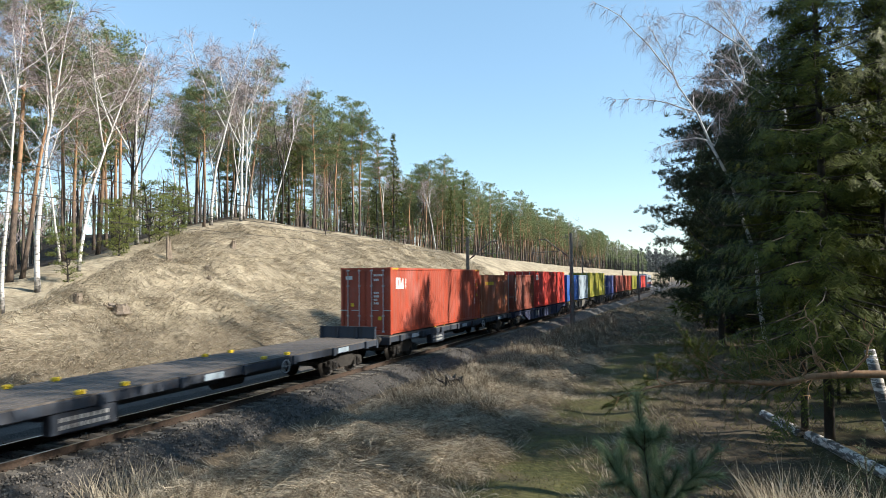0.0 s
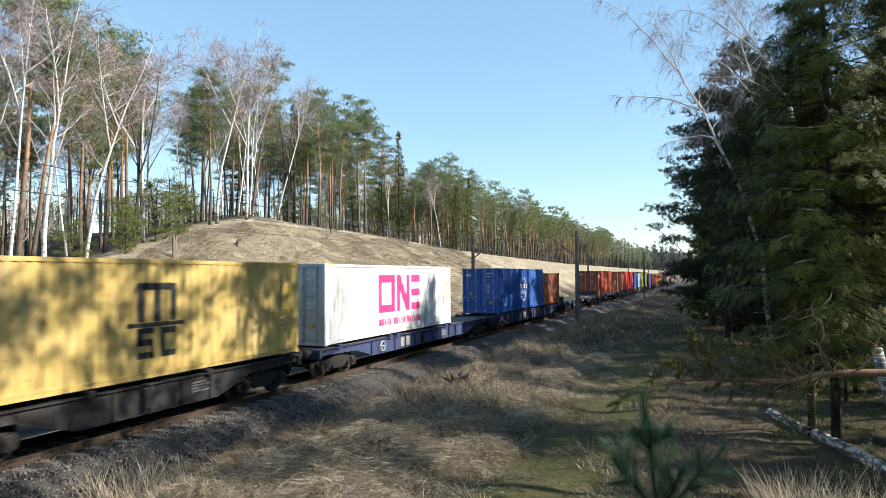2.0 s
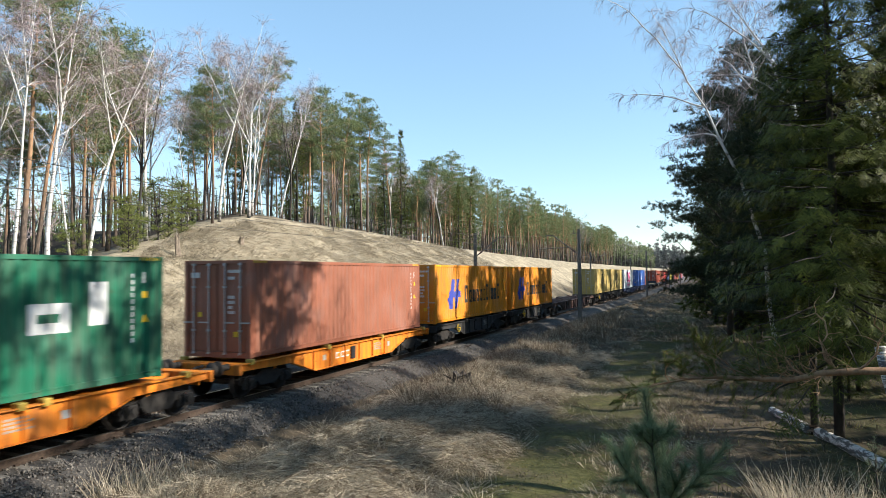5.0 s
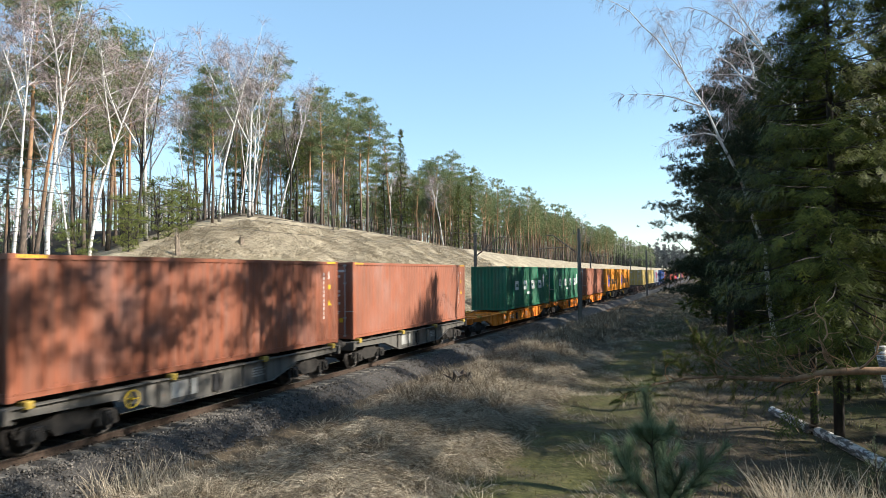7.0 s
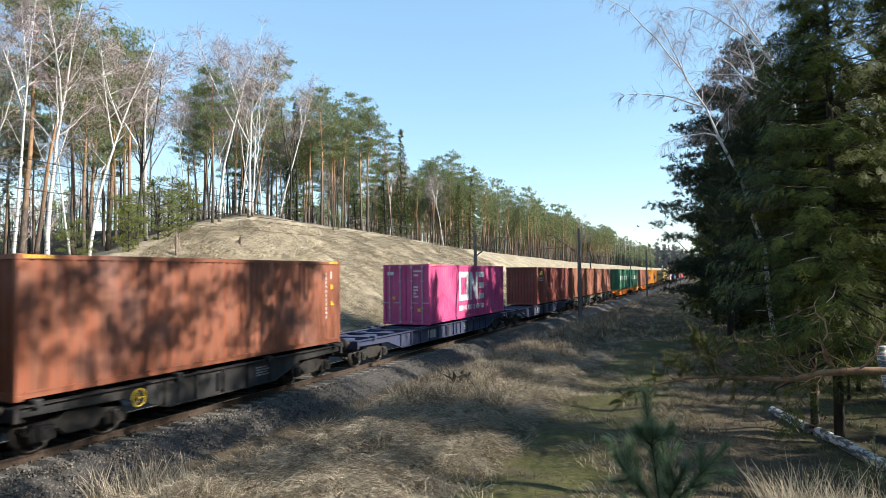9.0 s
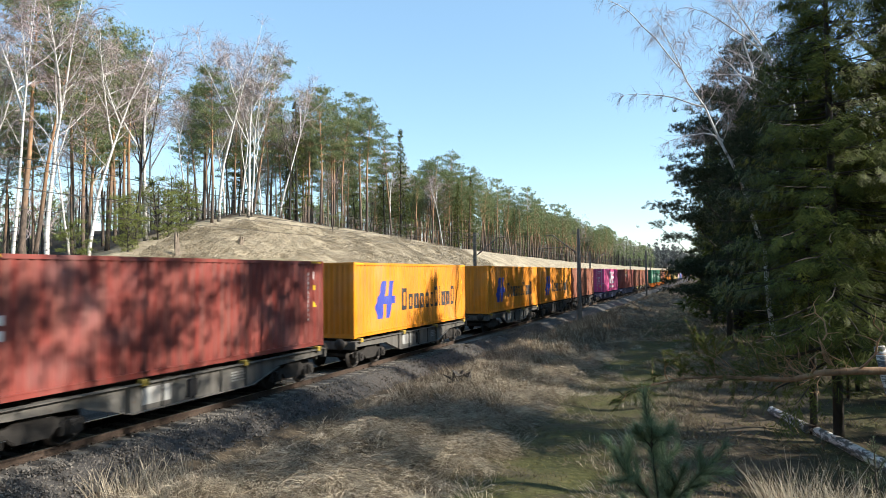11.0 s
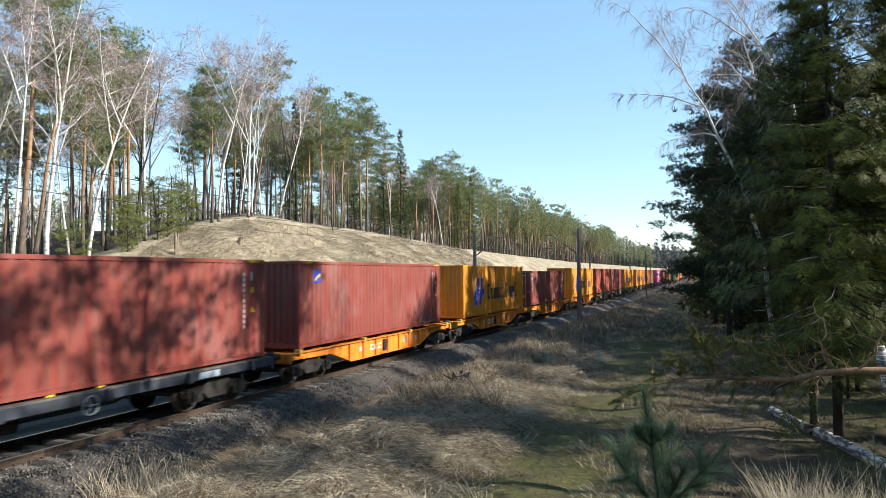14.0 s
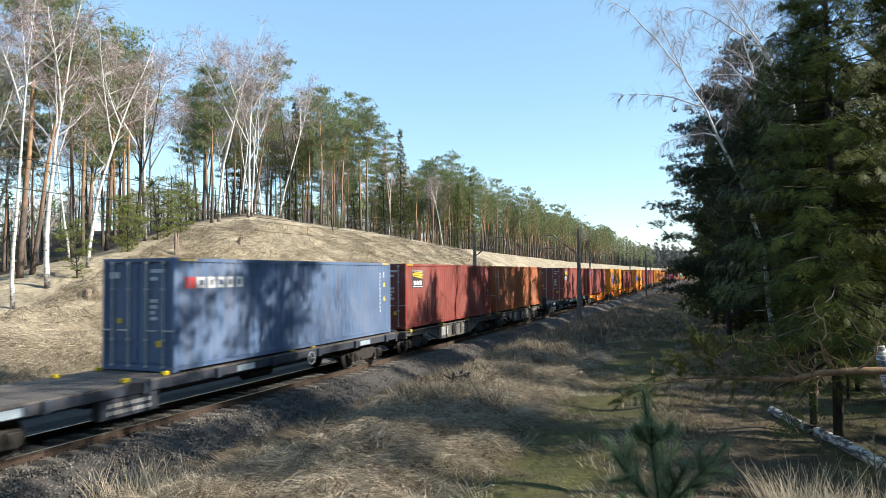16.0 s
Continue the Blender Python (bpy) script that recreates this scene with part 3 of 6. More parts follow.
def birch_meshes(seed, h=16.0, r0=0.13, fork=0.5, lean=(0, 0), limbs=16, twigs=250, spread_r=2.2, weep=0.35, limb_from=0.42, twig_r=0.008, path=None, extra=()):
    """A bare birch: white trunk, limbs that rise, and hanging fine twigs."""
    rnd = random.Random(seed)
    t, c = Geo(), Geo()
    stems = []
    main = bent((0, 0, -0.3), (lean[0], lean[1], 1), h + 0.2, 10, rnd, 0.045)
    if path:
        q = np.linspace(0, 1, 11)
        k = np.linspace(0, 1, len(path))
        main = [Vector([float(np.interp(a, k, [p[j] for p in path])) for j in range(3)]) + Vector((rnd.gauss(0, 0.1), rnd.gauss(0, 0.1), 0)) for a in q]
    t.tube(main, [r0 * 1.25] + taper(r0, 0.008, 9), 8)
    stems.append(main)
    for fork in ((fork, min(0.8, fork + 0.18)) if fork else ()):
        i = int(fork * 10)
        a = rnd.uniform(0, 6.28)
        s = bent(main[i], (math.cos(a) * 0.45 + lean[0], math.sin(a) * 0.45 + lean[1], 1), h * (1 - fork) * 0.92, 6, rnd, 0.06, 0.08)
        t.tube(s, taper(r0 * 0.6, 0.015, 6), 6, 0, False)
        stems.append(s)
    tips = []
    for i in range(limbs):
        s = rnd.choice(stems)
        n = len(s) - 1
        u = (limb_from + (0.97 - limb_from) * (i + rnd.random()) / limbs) if s is main else rnd.uniform(0.2, 0.95)
        k = min(int(u * n), n - 1)
        a = i * 2.4 + rnd.uniform(-0.5, 0.5)
        L = spread_r * (1.25 - u) * rnd.uniform(0.8, 1.5) + 0.4
        b = bent(s[k].lerp(s[k + 1], u * n % 1), (math.cos(a) * 0.8, math.sin(a) * 0.8, 0.75), L, 5, rnd, 0.13, 0.03)
        t.tube(b, taper(0.03 * (1.3 - u), 0.007, 5), 4, 0, False)
        tips += [(b[j], (b[j] - b[j - 1]).normalized()) for j in (2, 3, 4, 5)]
    tips += [(s[j], Vector((0, 0, 1))) for s in stems for j in range(int(len(s) * 0.6), len(s))]
    for a, b0 in extra:
        b = [Vector(a).lerp(Vector(b0), q / 6) + Vector((0, rnd.gauss(0, 0.15), 0.5 * math.sin(q / 6 * 3.14) + rnd.gauss(0, 0.1))) for q in range(7)]
        t.tube(b, taper(0.06, 0.012, 6), 5, 0, False)
        tips += [(b[j], (b[j] - b[j - 1]).normalized()) for j in range(2, 7) for r in range(2)]
    for i in range(twigs):
        p, d = rnd.choice(tips)
        d2 = rot_about(d, rnd.uniform(0.3, 1.1), rnd)
        b = bent(p, d2, rnd.uniform(0.5, 1.3), 3, rnd, 0.16, -weep * rnd.random())
        c.ribbon(b, taper(twig_r, twig_r * 0.45, 3), rnd)
        for s in range(2 + (i % 2)):
            q = rnd.choice(b[1:])
            e = bent(q, rot_about((b[3] - b[0]).normalized(), 0.6, rnd), rnd.uniform(0.3, 0.7), 2, rnd, 0.2, -weep * rnd.random())
            c.ribbon(e, taper(twig_r * 0.6, twig_r * 0.35, 2), rnd)
    return t, c


def tree(name, meshes, bark, leaf, label, group, crown_name="crown"):
    ob = tagged(new(name), label, "tree", group)
    part("trunk", meshes[0], bark, ob, smooth=True)
    part(crown_name, meshes[1], leaf, ob)
    return ob


WOODS = "woodland trees on the hill"
EDGE = "forest edge trees by the lane"
PINE_LABEL = "tall Scots pine with orange upper bark and high green crown"
PROTO = {}
for i in range(4):
    PROTO["pine", i] = tree("pine_tree", pine_meshes(11 + i, 17.0, (0.46, 0.38, 0.62, 0.52)[i], (2.4, 2.0, 2.7, 2.5)[i], (2000, 1700, 2300, 2100)[i], tuft_size=0.30, blades=8, blade_w=0.075, pad_r=0.40, nb=34), PINE_BARK, PINE_NEEDLE, PINE_LABEL, WOODS)
for i in range(4):
    PROTO["birch", i] = tree("birch_tree", birch_meshes(31 + i, 16.0, (0.125, 0.10, 0.115, 0.09)[i], (0.45, 0.6, 0.5, 0.35)[i], twigs=(820, 520, 820, 520)[i], limbs=(26, 18, 26, 18)[i], twig_r=0.008, spread_r=2.5), BIRCH_BARK, TWIG,
                             "slender bare white-barked birch with fine brown twigs", WOODS)
for i in range(3):
    PROTO["far_pine", i] = tree("pine_tree", pine_meshes(21 + i, 17.0, (0.62, 0.5, 0.56)[i], (2.3, 2.0, 2.2)[i], (520, 440, 480)[i], dead=3, tuft_size=0.46, blades=7, blade_w=0.09), PINE_BARK, PINE_NEEDLE, PINE_LABEL, WOODS)
for i in range(2):
    PROTO["spruce", i] = tree("spruce_tree", spruce_meshes(51 + i, 15.0, 2.3, 1.2, 30, 0.15, 0.36, 6), DARK_BARK, SPRUCE_NEEDLE, "dark green conical spruce with drooping branches", WOODS)
for i in range(2):
    PROTO["bare", i] = tree("bare_tree", birch_meshes(61 + i, 14.0, 0.11, 0.4, limbs=20, twigs=420, spread_r=2.5, weep=0.1, limb_from=0.3), DARK_BARK, TWIG,
                            "bare grey-brown deciduous tree with dense twigs", WOODS)
for i in range(2):
    PROTO["young", i] = tree("young_pine", pine_meshes(71 + i, 3.6, 0.95, 1.0, 900, 0.05, 0, 0.03, 0.17, 8, 0.06, 0.22), DARK_BARK, YOUNG_NEEDLE, "bushy bright green young pine at the wood's edge", WOODS)
USED = set()


def plant(kind, x, y, h, turn=None, var=None, tilt=(0, 0), label=""):
    rnd = random.Random(int(x * 977 + y * 131))
    n = len([k for k in PROTO if k[0] == kind])
    key = (kind, rnd.randrange(n) if var is None else var)
    s = h / {"pine": 17.0, "far_pine": 17.0, "birch": 16.0, "spruce": 15.0, "bare": 14.0, "young": 3.6}[kind]
    m = pose(x, y, hgt(x, y), tilt[0], tilt[1], rnd.uniform(0, 360) if turn is None else turn) @ Matrix.Diagonal((s * rnd.uniform(0.9, 1.1), s * rnd.uniform(0.9, 1.1), s, 1))
    if key in USED:
        ob = copy_thing(PROTO[key], Matrix.Identity(4))
    else:
        USED.add(key)
        ob = PROTO[key]
    ob.matrix_basis = m
    return tagged(ob, label) if label else ob


# trees of the hill that stand out
plant("birch", -15.0, 20.6, 14.5, 40, 1, (2, -4))
plant("birch", -17.0, 23.8, 15.0, 10, 0, (2, -3))
plant("birch", -19.0, 27.8, 14.5, 200, 2, (0, -1))
plant("pine", -20.5, 25.6, 13.6, 20, 1, (0, 9))
plant("pine", -28.0, 37.1, 16.4, 70, 0, (0, 2))
plant("pine", -26.0, 32.6, 16.0, 160, 0, (0, 4))
plant("birch", -25.0, 37.8, 16.0, 100, 0, (0, -2))
plant("birch", -27.0, 52.2, 17.8, 80, 0)
plant("birch", -27.6, 53.5, 17.0, 250, 3, (0, 3))
plant("birch", -30.0, 61.3, 16.0, 20, 1, (0, 8))
plant("birch", -26.5, 47.5, 17.5, 130, 2, (0, -3))
plant("bare", -25.0, 64.2, 7.2, 0, 0, label="small bare crooked deciduous tree on the hill crest")
plant("pine", -30.0, 79.7, 17.6, 30, 2)
plant("pine", -32.0, 76.0, 16.0, 130, 0)
plant("spruce", -30.0, 92.1, 17.0, 0, 0)
plant("pine", -32.0, 109.0, 15.5, 0, 1, (0, 4))
plant("pine", -32.0, 118.6, 17.8, 90, 0)
for x, y, h in ((-21.0, 32.5, 3.2), (-21.8, 33.6, 2.4), (-23.6, 37.6, 4.2), (-24.0, 39.0, 3.4), (-24.6, 41.0, 4.0), (-25.0, 42.0, 3.0), (-17.6, 26.0, 2.9), (-24.2, 35.0, 3.6), (-26.6, 68.0, 2.0)):
    plant("young", x, y, h)


def woods():
    rnd = random.Random(3)
    placed = []
    for band, n, y0, y1, x0, x1 in ((0, 62, 14, 62, -48, -18), (1, 80, 62, 125, -50, -27.5), (2, 165, 118, 330, -43, -27.0)):
        made = tries = 0
        while made < n and tries < 6000:
            tries += 1
            x, y = rnd.uniform(x0, x1), rnd.uniform(y0, y1)
            edge = -17.5 if y < 26 else -19 - (y - 26) * 0.33 if y < 50 else -27
            gap = 2.3 if band < 2 else 2.0
            bearing = math.degrees(math.atan2(EYE[0] - x, y))
            if 43.0 < bearing < 45.3 or x > edge - 0.5 or any((x - a) ** 2 + (y - b) ** 2 < gap ** 2 for a, b in placed):
                continue
            placed.append((x, y))
            r = rnd.random()
            if band == 0:
                kind = "birch" if r < 0.36 else "pine" if r < 0.85 else "bare"
            elif band == 1:
                kind = "pine" if r < 0.72 else "birch" if r < 0.8 else "bare" if r < 0.93 else "spruce"
            else:
                kind = "far_pine" if r < 0.9 or y < 215 else "bare"
            h = rnd.uniform(12.0, 16.4) if band == 0 else rnd.uniform(11.5, 16.2) if band == 1 else rnd.uniform(13.0, 17.2)
            plant(kind, x, y, h, None, None, (rnd.gauss(0, 2), rnd.gauss(0, 2)))
            made += 1


woods()


def far_woods():
    """Woods that only show as a mass, or stay unseen and block light: one object each, of trunks and ragged crowns."""
    def wood(name, spots, label, mats, bare=0.0, seed=1, tufts=24, low=0.6, big=1.0):
        rnd = random.Random(seed)
        g = Geo()
        for x, y, h in spots:
            z = hgt(x, y)
            g.tube([(x, y, z - 0.3), (x + rnd.gauss(0, 0.3), y, z + h * 0.9)], [0.16, 0.05], 4, 0, False)
            if rnd.random() < bare:
                for k in range(26):
                    p = Vector((x + rnd.gauss(0, 1.0), y + rnd.gauss(0, 1.0), z + h * rnd.uniform(0.45, 0.9)))
                    g.tube([tuple(p), tuple(p + Vector((rnd.gauss(0, 0.9), rnd.gauss(0, 0.9), rnd.uniform(0.6, 2.0))))], [0.05, 0.02], 3, 2, False)
            else:
                for k in range(tufts):
                    q = rnd.random()
                    p = Vector((x + rnd.gauss(0, 1.15 - 0.6 * q), y + rnd.gauss(0, 1.15 - 0.6 * q), z + h * (low + (1 - low) * q)))
                    tuft(g, p, rnd.uniform(0.7, 1.2) * big, rnd, 8, None, 0.16)
                    g.m[-8:] = [1] * 8
        me = g.mesh(name, mats)
        tagged(new(name, me), label, "woods", kind="stuff")
    rnd = random.Random(9)
    spots = [(rnd.uniform(-85, -44), rnd.uniform(130, 420), rnd.uniform(12, 17)) for i in range(480)]
    wood("pine_wood", spots, "mass of pine and birch trunks deep in the wood", [PINE_BARK, PINE_NEEDLE, TWIG], 0.25, 2)
    spots = [(rnd.uniform(-120, -52), rnd.uniform(15, 150), rnd.uniform(5, 9.5)) for i in range(400)]
    wood("undergrowth", spots, "low brown undergrowth and young trees behind the hill wood", [DARK_BARK, PINE_NEEDLE, TWIG], 0.65, 6, 44, 0.1, 0.5)
    spots = [(rnd.uniform(-60, -27), rnd.uniform(330, 560), rnd.uniform(14, 17)) for i in range(230)]
    wood("bare_wood", spots, "bare grey deciduous wood beside the distant cutting", [DARK_BARK, PINE_NEEDLE, TWIG], 0.6, 3, 24, 0.35, 1.2)
    spots = [(rnd.uniform(-115, -50), rnd.uniform(130, 420), rnd.uniform(6, 11)) for i in range(330)] + [(rnd.uniform(-75, -34), rnd.uniform(420, 640), rnd.uniform(8, 15)) for i in range(150)]
    wood("undergrowth", spots, "brown and green undergrowth deep in the wood", [DARK_BARK, PINE_NEEDLE, TWIG], 0.4, 7, 16, 0.06, 1.5)
    # trunks and crowns all in the one haze-grey colour
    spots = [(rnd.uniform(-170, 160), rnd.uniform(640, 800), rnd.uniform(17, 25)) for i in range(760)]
    wood("distant_wood", spots, "distant wood across the end of the line, with haze painted into its grey", [HAZED_WOOD, HAZED_WOOD, HAZED_WOOD], 0.1, 4, 24, 0.05, 2.3)
    # the spots below y 45 are unseen trees, added to cut the sky fill
    spots = [(rnd.uniform(21.5, 60), rnd.uniform(40, 330), rnd.uniform(14, 19)) for i in range(260)] + [(rnd.uniform(38, 75), rnd.uniform(-50, 40), rnd.uniform(14, 19)) for i in range(110)] + [(rnd.uniform(44, 78), rnd.uniform(-20, 45), rnd.uniform(13, 17)) for i in range(150)] + [(rnd.uniform(10, 75), rnd.uniform(-60, -14), rnd.uniform(14, 19)) for i in range(130)] + [(rnd.uniform(-60, -10), rnd.uniform(-60, -22), rnd.uniform(14, 19)) for i in range(100)]
    wood("shady_wood", spots, "mass of dark conifers behind the lane's forest edge, with unseen ones added to block sky light", [DARK_BARK, SPRUCE_NEEDLE, TWIG], 0.08, 5, 46, 0.12, 1.5)


far_woods()

# the dark forest edge beside the lane
PROTO["near_fir", 0] = tree("spruce_tree", spruce_meshes(80, 19.0, 3.0, 2.3, 56, 0.11, 0.27, 40, 0.55, 12, 0.05, True), DARK_BARK, SPRUCE_NEEDLE, "tall dark spruce with hanging branches shading the lane", EDGE)
PROTO["near_fir", 1] = tree("spruce_tree", spruce_meshes(86, 12.5, 2.5, 4.2, 36, 0.09, 0.25, 40, 0.3, 12, 0.05, True), DARK_BARK, SPRUCE_NEEDLE, "slender spruce with hanging yellow-green sprays at the lane", EDGE)
# lane-side pines take the darkened needles and bark to look backlit
PROTO["near_pine", 0] = tree("pine_tree", pine_meshes(84, 18.5, 0.9, 5.5, 13500, 0.2, 8, 0.02, 0.24, 12, 0.075, 0.36, 90, True), DARK_BARK, SHADE_PINE_NEEDLE, "broad pine toned dark as if backlit, with layered boughs reaching over the lane", EDGE)
PROTO["fir", 0] = tree("spruce_tree", spruce_meshes(81, 19.0, 3.3, 1.6, 40, 0.19, 0.40, 9, 0.45), DARK_BARK, SPRUCE_NEEDLE, "tall dark spruce with hanging branches shading the lane", EDGE)
PROTO["fir", 1] = tree("spruce_tree", spruce_meshes(82, 17.0, 2.9, 0.9, 38, 0.16, 0.40, 9, 0.3), DARK_BARK, SPRUCE_NEEDLE, "dense dark spruce at the edge of the lane", EDGE)
PROTO["far_fir", 0] = tree("spruce_tree", spruce_meshes(83, 18.0, 3.3, 1.0, 28, 0.17, 0.62, 6, 0.3, 7, 0.12), DARK_BARK, SPRUCE_NEEDLE, "dark spruce deep in the forest edge", EDGE)
PROTO["edge_pine", 0] = tree("pine_tree", pine_meshes(84, 18.5, 0.84, 4.7, 900, 0.2, 8, 0.02, 0.50, 9, 0.08, 0.45), DARK_BARK, SHADE_PINE_NEEDLE, "broad pine toned dark as if backlit, with layered boughs reaching over the lane", EDGE)
PROTO["edge_pine", 1] = tree("pine_tree", pine_meshes(85, 17.0, 0.80, 3.9, 800, 0.18, 8, 0.02, 0.50, 9, 0.08, 0.42), DARK_BARK, SHADE_PINE_NEEDLE, "broad pine toned dark as if backlit, with layered boughs reaching over the lane", EDGE)


def edge(kind, var, x, y, s, turn):
    if kind == "fir" and y > 54:
        kind, var = "far_fir", 0
    key = (kind, var)
    ob = PROTO[key]
    if key in USED:
        ob = copy_thing(ob, Matrix.Identity(4))
    USED.add(key)
    ob.matrix_basis = pose(x, y, hgt(x, y), 0, 0, turn) @ Matrix.Scale(s, 4)


for k, v, x, y, s, a in (
        ("near_fir", 0, 16.6, 19.4, 1.0, 20), ("near_fir", 0, 18.4, 27.5, 0.62, 230), ("near_fir", 1, 16.2, 20.6, 1.0, 10), ("near_fir", 1, 18.1, 20.2, 1.05, 150), ("fir", 1, 17.8, 33.0, 0.72, 200),
        ("near_pine", 0, 14.7, 46.0, 1.0, 200), ("fir", 1, 16.9, 44.0, 0.7, 90), ("fir", 0, 17.3, 51.5, 0.72, 190), ("fir", 1, 16.4, 57.5, 0.8, 20), ("far_fir", 0, 16.6, 63.5, 0.8, 20), ("fir", 0, 15.5, 51.0, 0.78, 15), ("near_pine", 0, 17.2, 40.0, 0.8, 120), ("fir", 1, 20.0, 38.0, 0.8, 300), ("edge_pine", 1, 15.3, 54.5, 0.95, 40), ("far_fir", 0, 13.9, 60.5, 0.85, 70), ("far_fir", 0, 13.6, 71.0, 0.9, 10), ("fir", 0, 18.8, 48.0, 0.9, 5),
        ("edge_pine", 0, 16.2, 60.0, 0.95, 200), ("fir", 1, 18.0, 66.0, 0.95, 33), ("edge_pine", 1, 15.6, 72.0, 0.97, 77), ("edge_pine", 0, 16.0, 82.0, 0.95, 140), ("edge_pine", 1, 15.4, 92.0, 1.0, 11),
        ("fir", 1, 16.0, 101.0, 1.0, 90), ("edge_pine", 0, 15.2, 112.0, 0.95, 250), ("edge_pine", 1, 14.8, 124.0, 1.0, 31), ("edge_pine", 0, 14.6, 138.0, 0.95, 170), ("edge_pine", 1, 14.2, 153.0, 1.0, 61),
        ("edge_pine", 0, 13.8, 170.0, 0.95, 99), ("edge_pine", 1, 13.2, 190.0, 1.0, 140), ("edge_pine", 0, 12.8, 214.0, 0.95, 9), ("edge_pine", 1, 12.4, 240.0, 1.0, 10), ("edge_pine", 0, 12.2, 270.0, 1, 50),
        ("fir", 1, 22.5, 34.0, 1.0, 15), ("fir", 0, 23.5, 43.0, 1.0, 75), ("fir", 1, 21.0, 55.0, 1.0, 130), ("fir", 0, 19.5, 75.0, 1.0, 20), ("fir", 1, 18.6, 57.0, 1.1, 200), ("fir", 0, 19.2, 87.0, 1.05, 70), ("fir", 1, 18.4, 97.0, 1.1, 160), ("fir", 0, 18.8, 107.0, 1.0, 10), ("fir", 1, 18.2, 118.0, 1.1, 60), ("fir", 0, 18.0, 131.0, 1.0, 100), ("fir", 1, 17.6, 146.0, 1.1, 30), ("fir", 0, 17.4, 162.0, 1.0, 50), ("fir", 1, 17.0, 181.0, 1.1, 80), ("fir", 1, 16.6, 203.0, 1.1, 180)):
    edge(k, v, x, y, s, a)
LEANING = (
    (16.92, 40.0, ((0, 0, -0.4), (-0.7, 0, 6.5), (-2.1, 0, 11.5), (-4.1, 0, 16.3), (-5.9, 0, 20.0), (-7.3, 0, 23.3)), (((-4.0, 0, 16.2), (-9.3, 0, 17.6)), ((-5.4, 0, 19.0), (-10.6, 0.5, 25.0)), ((-3.0, 0, 14), (-6.4, 0, 14.2)))),
    (19.4, 36.0, ((0, 0, -0.4), (-0.8, 0, 6.0), (-1.9, 0, 12.4), (-3.4, 0, 15.3), (-4.9, 0, 18.0)), (((-2.6, 0, 14), (-6.2, 0, 17.5)), ((-1.9, 0, 12.4), (-5.3, 0, 13.8)))),
    (18.2, 43.0, ((0, 0, -0.4), (-0.4, 0, 7.0), (-1.2, 0, 13.0), (-2.2, 0, 17.0), (-2.9, 0, 20.0)), (((-1.2, 0, 13), (-4.2, 0, 17.5)),)),
    (20.2, 24.2, ((0, 0, -0.4), (0.1, 0, 5.0), (-0.1, 0, 10.0), (0.2, 0, 15.0)), ()))
for i, (x, y, path, extra) in enumerate(LEANING):
    b = tree("birch_tree", birch_meshes(91 + i, path[-1][2], 0.14, 0, (0, 0), 17, 1100 if i == 0 else 560, 3.2, 0.9, 0.42, 0.006, path, extra), BIRCH_BARK, TWIG, "leaning bare birch with long drooping twigs over the lane", EDGE)
    b.matrix_basis = pose(x, y, hgt(x, y)) @ Matrix.Scale(0.83 if i == 0 else 1.0, 4)
# the thin stand beside the viewer: unseen trees placed to dapple the light, with open gaps
for k, x, y, h in (("pine", 22.5, 15.5, 20.0), ("pine", 22.6, 11.4, 17.5), ("pine", 23.6, 21.5, 21.0), ("pine", 28.0, 8.0, 18.0), ("pine", 33.0, 40.0, 18.0), ("pine", 30.0, 34.0, 18.0), ("birch", 27.0, 24.0, 17.0),
                   ("pine", 21.5, 4.5, 17.0), ("birch", 25.0, 0.0, 16.0), ("pine", 30.0, -4.0, 18.0), ("pine", 24.0, -9.0, 18.0), ("birch", 32.0, 36.0, 16.0), ("pine", 26.0, 33.5, 17.0)):
    plant(k, x, y, h, None, 2 if h == 20.0 else 1)
# low spruces added to fill the gaps where deep forest shade belongs
for x, y, h in ((17.8, 25.6, 4.2), (19.3, 24.6, 5.0), (16.6, 28.0, 3.6), (20.2, 27.4, 5.5), (17.2, 29.5, 5.0), (19.5, 31.5, 7.0), (16.9, 36.5, 5.0), (18.9, 41.5, 7.0), (17.6, 45.0, 5.5), (19.5, 52.0, 7.0), (17.0, 56.5, 6.0), (18.8, 62.0, 7.0), (17.2, 69.0, 6.0), (18.5, 80.0, 7.0), (17.5, 90.0, 7.0), (20.5, 26.0, 5.0), (21.8, 35.0, 7.0), (22.0, 46.0, 8.0), (16.6, 105.0, 6.0), (16.4, 120.0, 6.0)):
    plant("spruce", x, y, h, label="small dark spruce added to darken the forest edge")
# a lone fir out of view, added only for its shadow
edge("fir", 1, 27.0, 9.0, 0.85, 40)
for i in range(26):
    edge("far_fir", 0, 20.5 + 1.6 * math.sin(i * 2.3), 50.0 + 6.2 * i, 1.0 + 0.12 * math.sin(i * 1.7), 47 * i)
# ---------------------------------------------------------------- the freight train
SPEED = 27.85                                     # metres a second, away from the viewer
MESHES = {}
MOVING = []                                       # (thing, x, place along the track at 0 s, z)
W, HC, STD = 2.438, 2.896, 2.591


def shared(key, mats, build, smooth=False):
    """A mesh that is built once and then shared by all parts with the same key."""
    if key not in MESHES:
        g = Geo()
        build(g)
        MESHES[key] = g.mesh(key[0], mats, smooth)
    return MESHES[key]


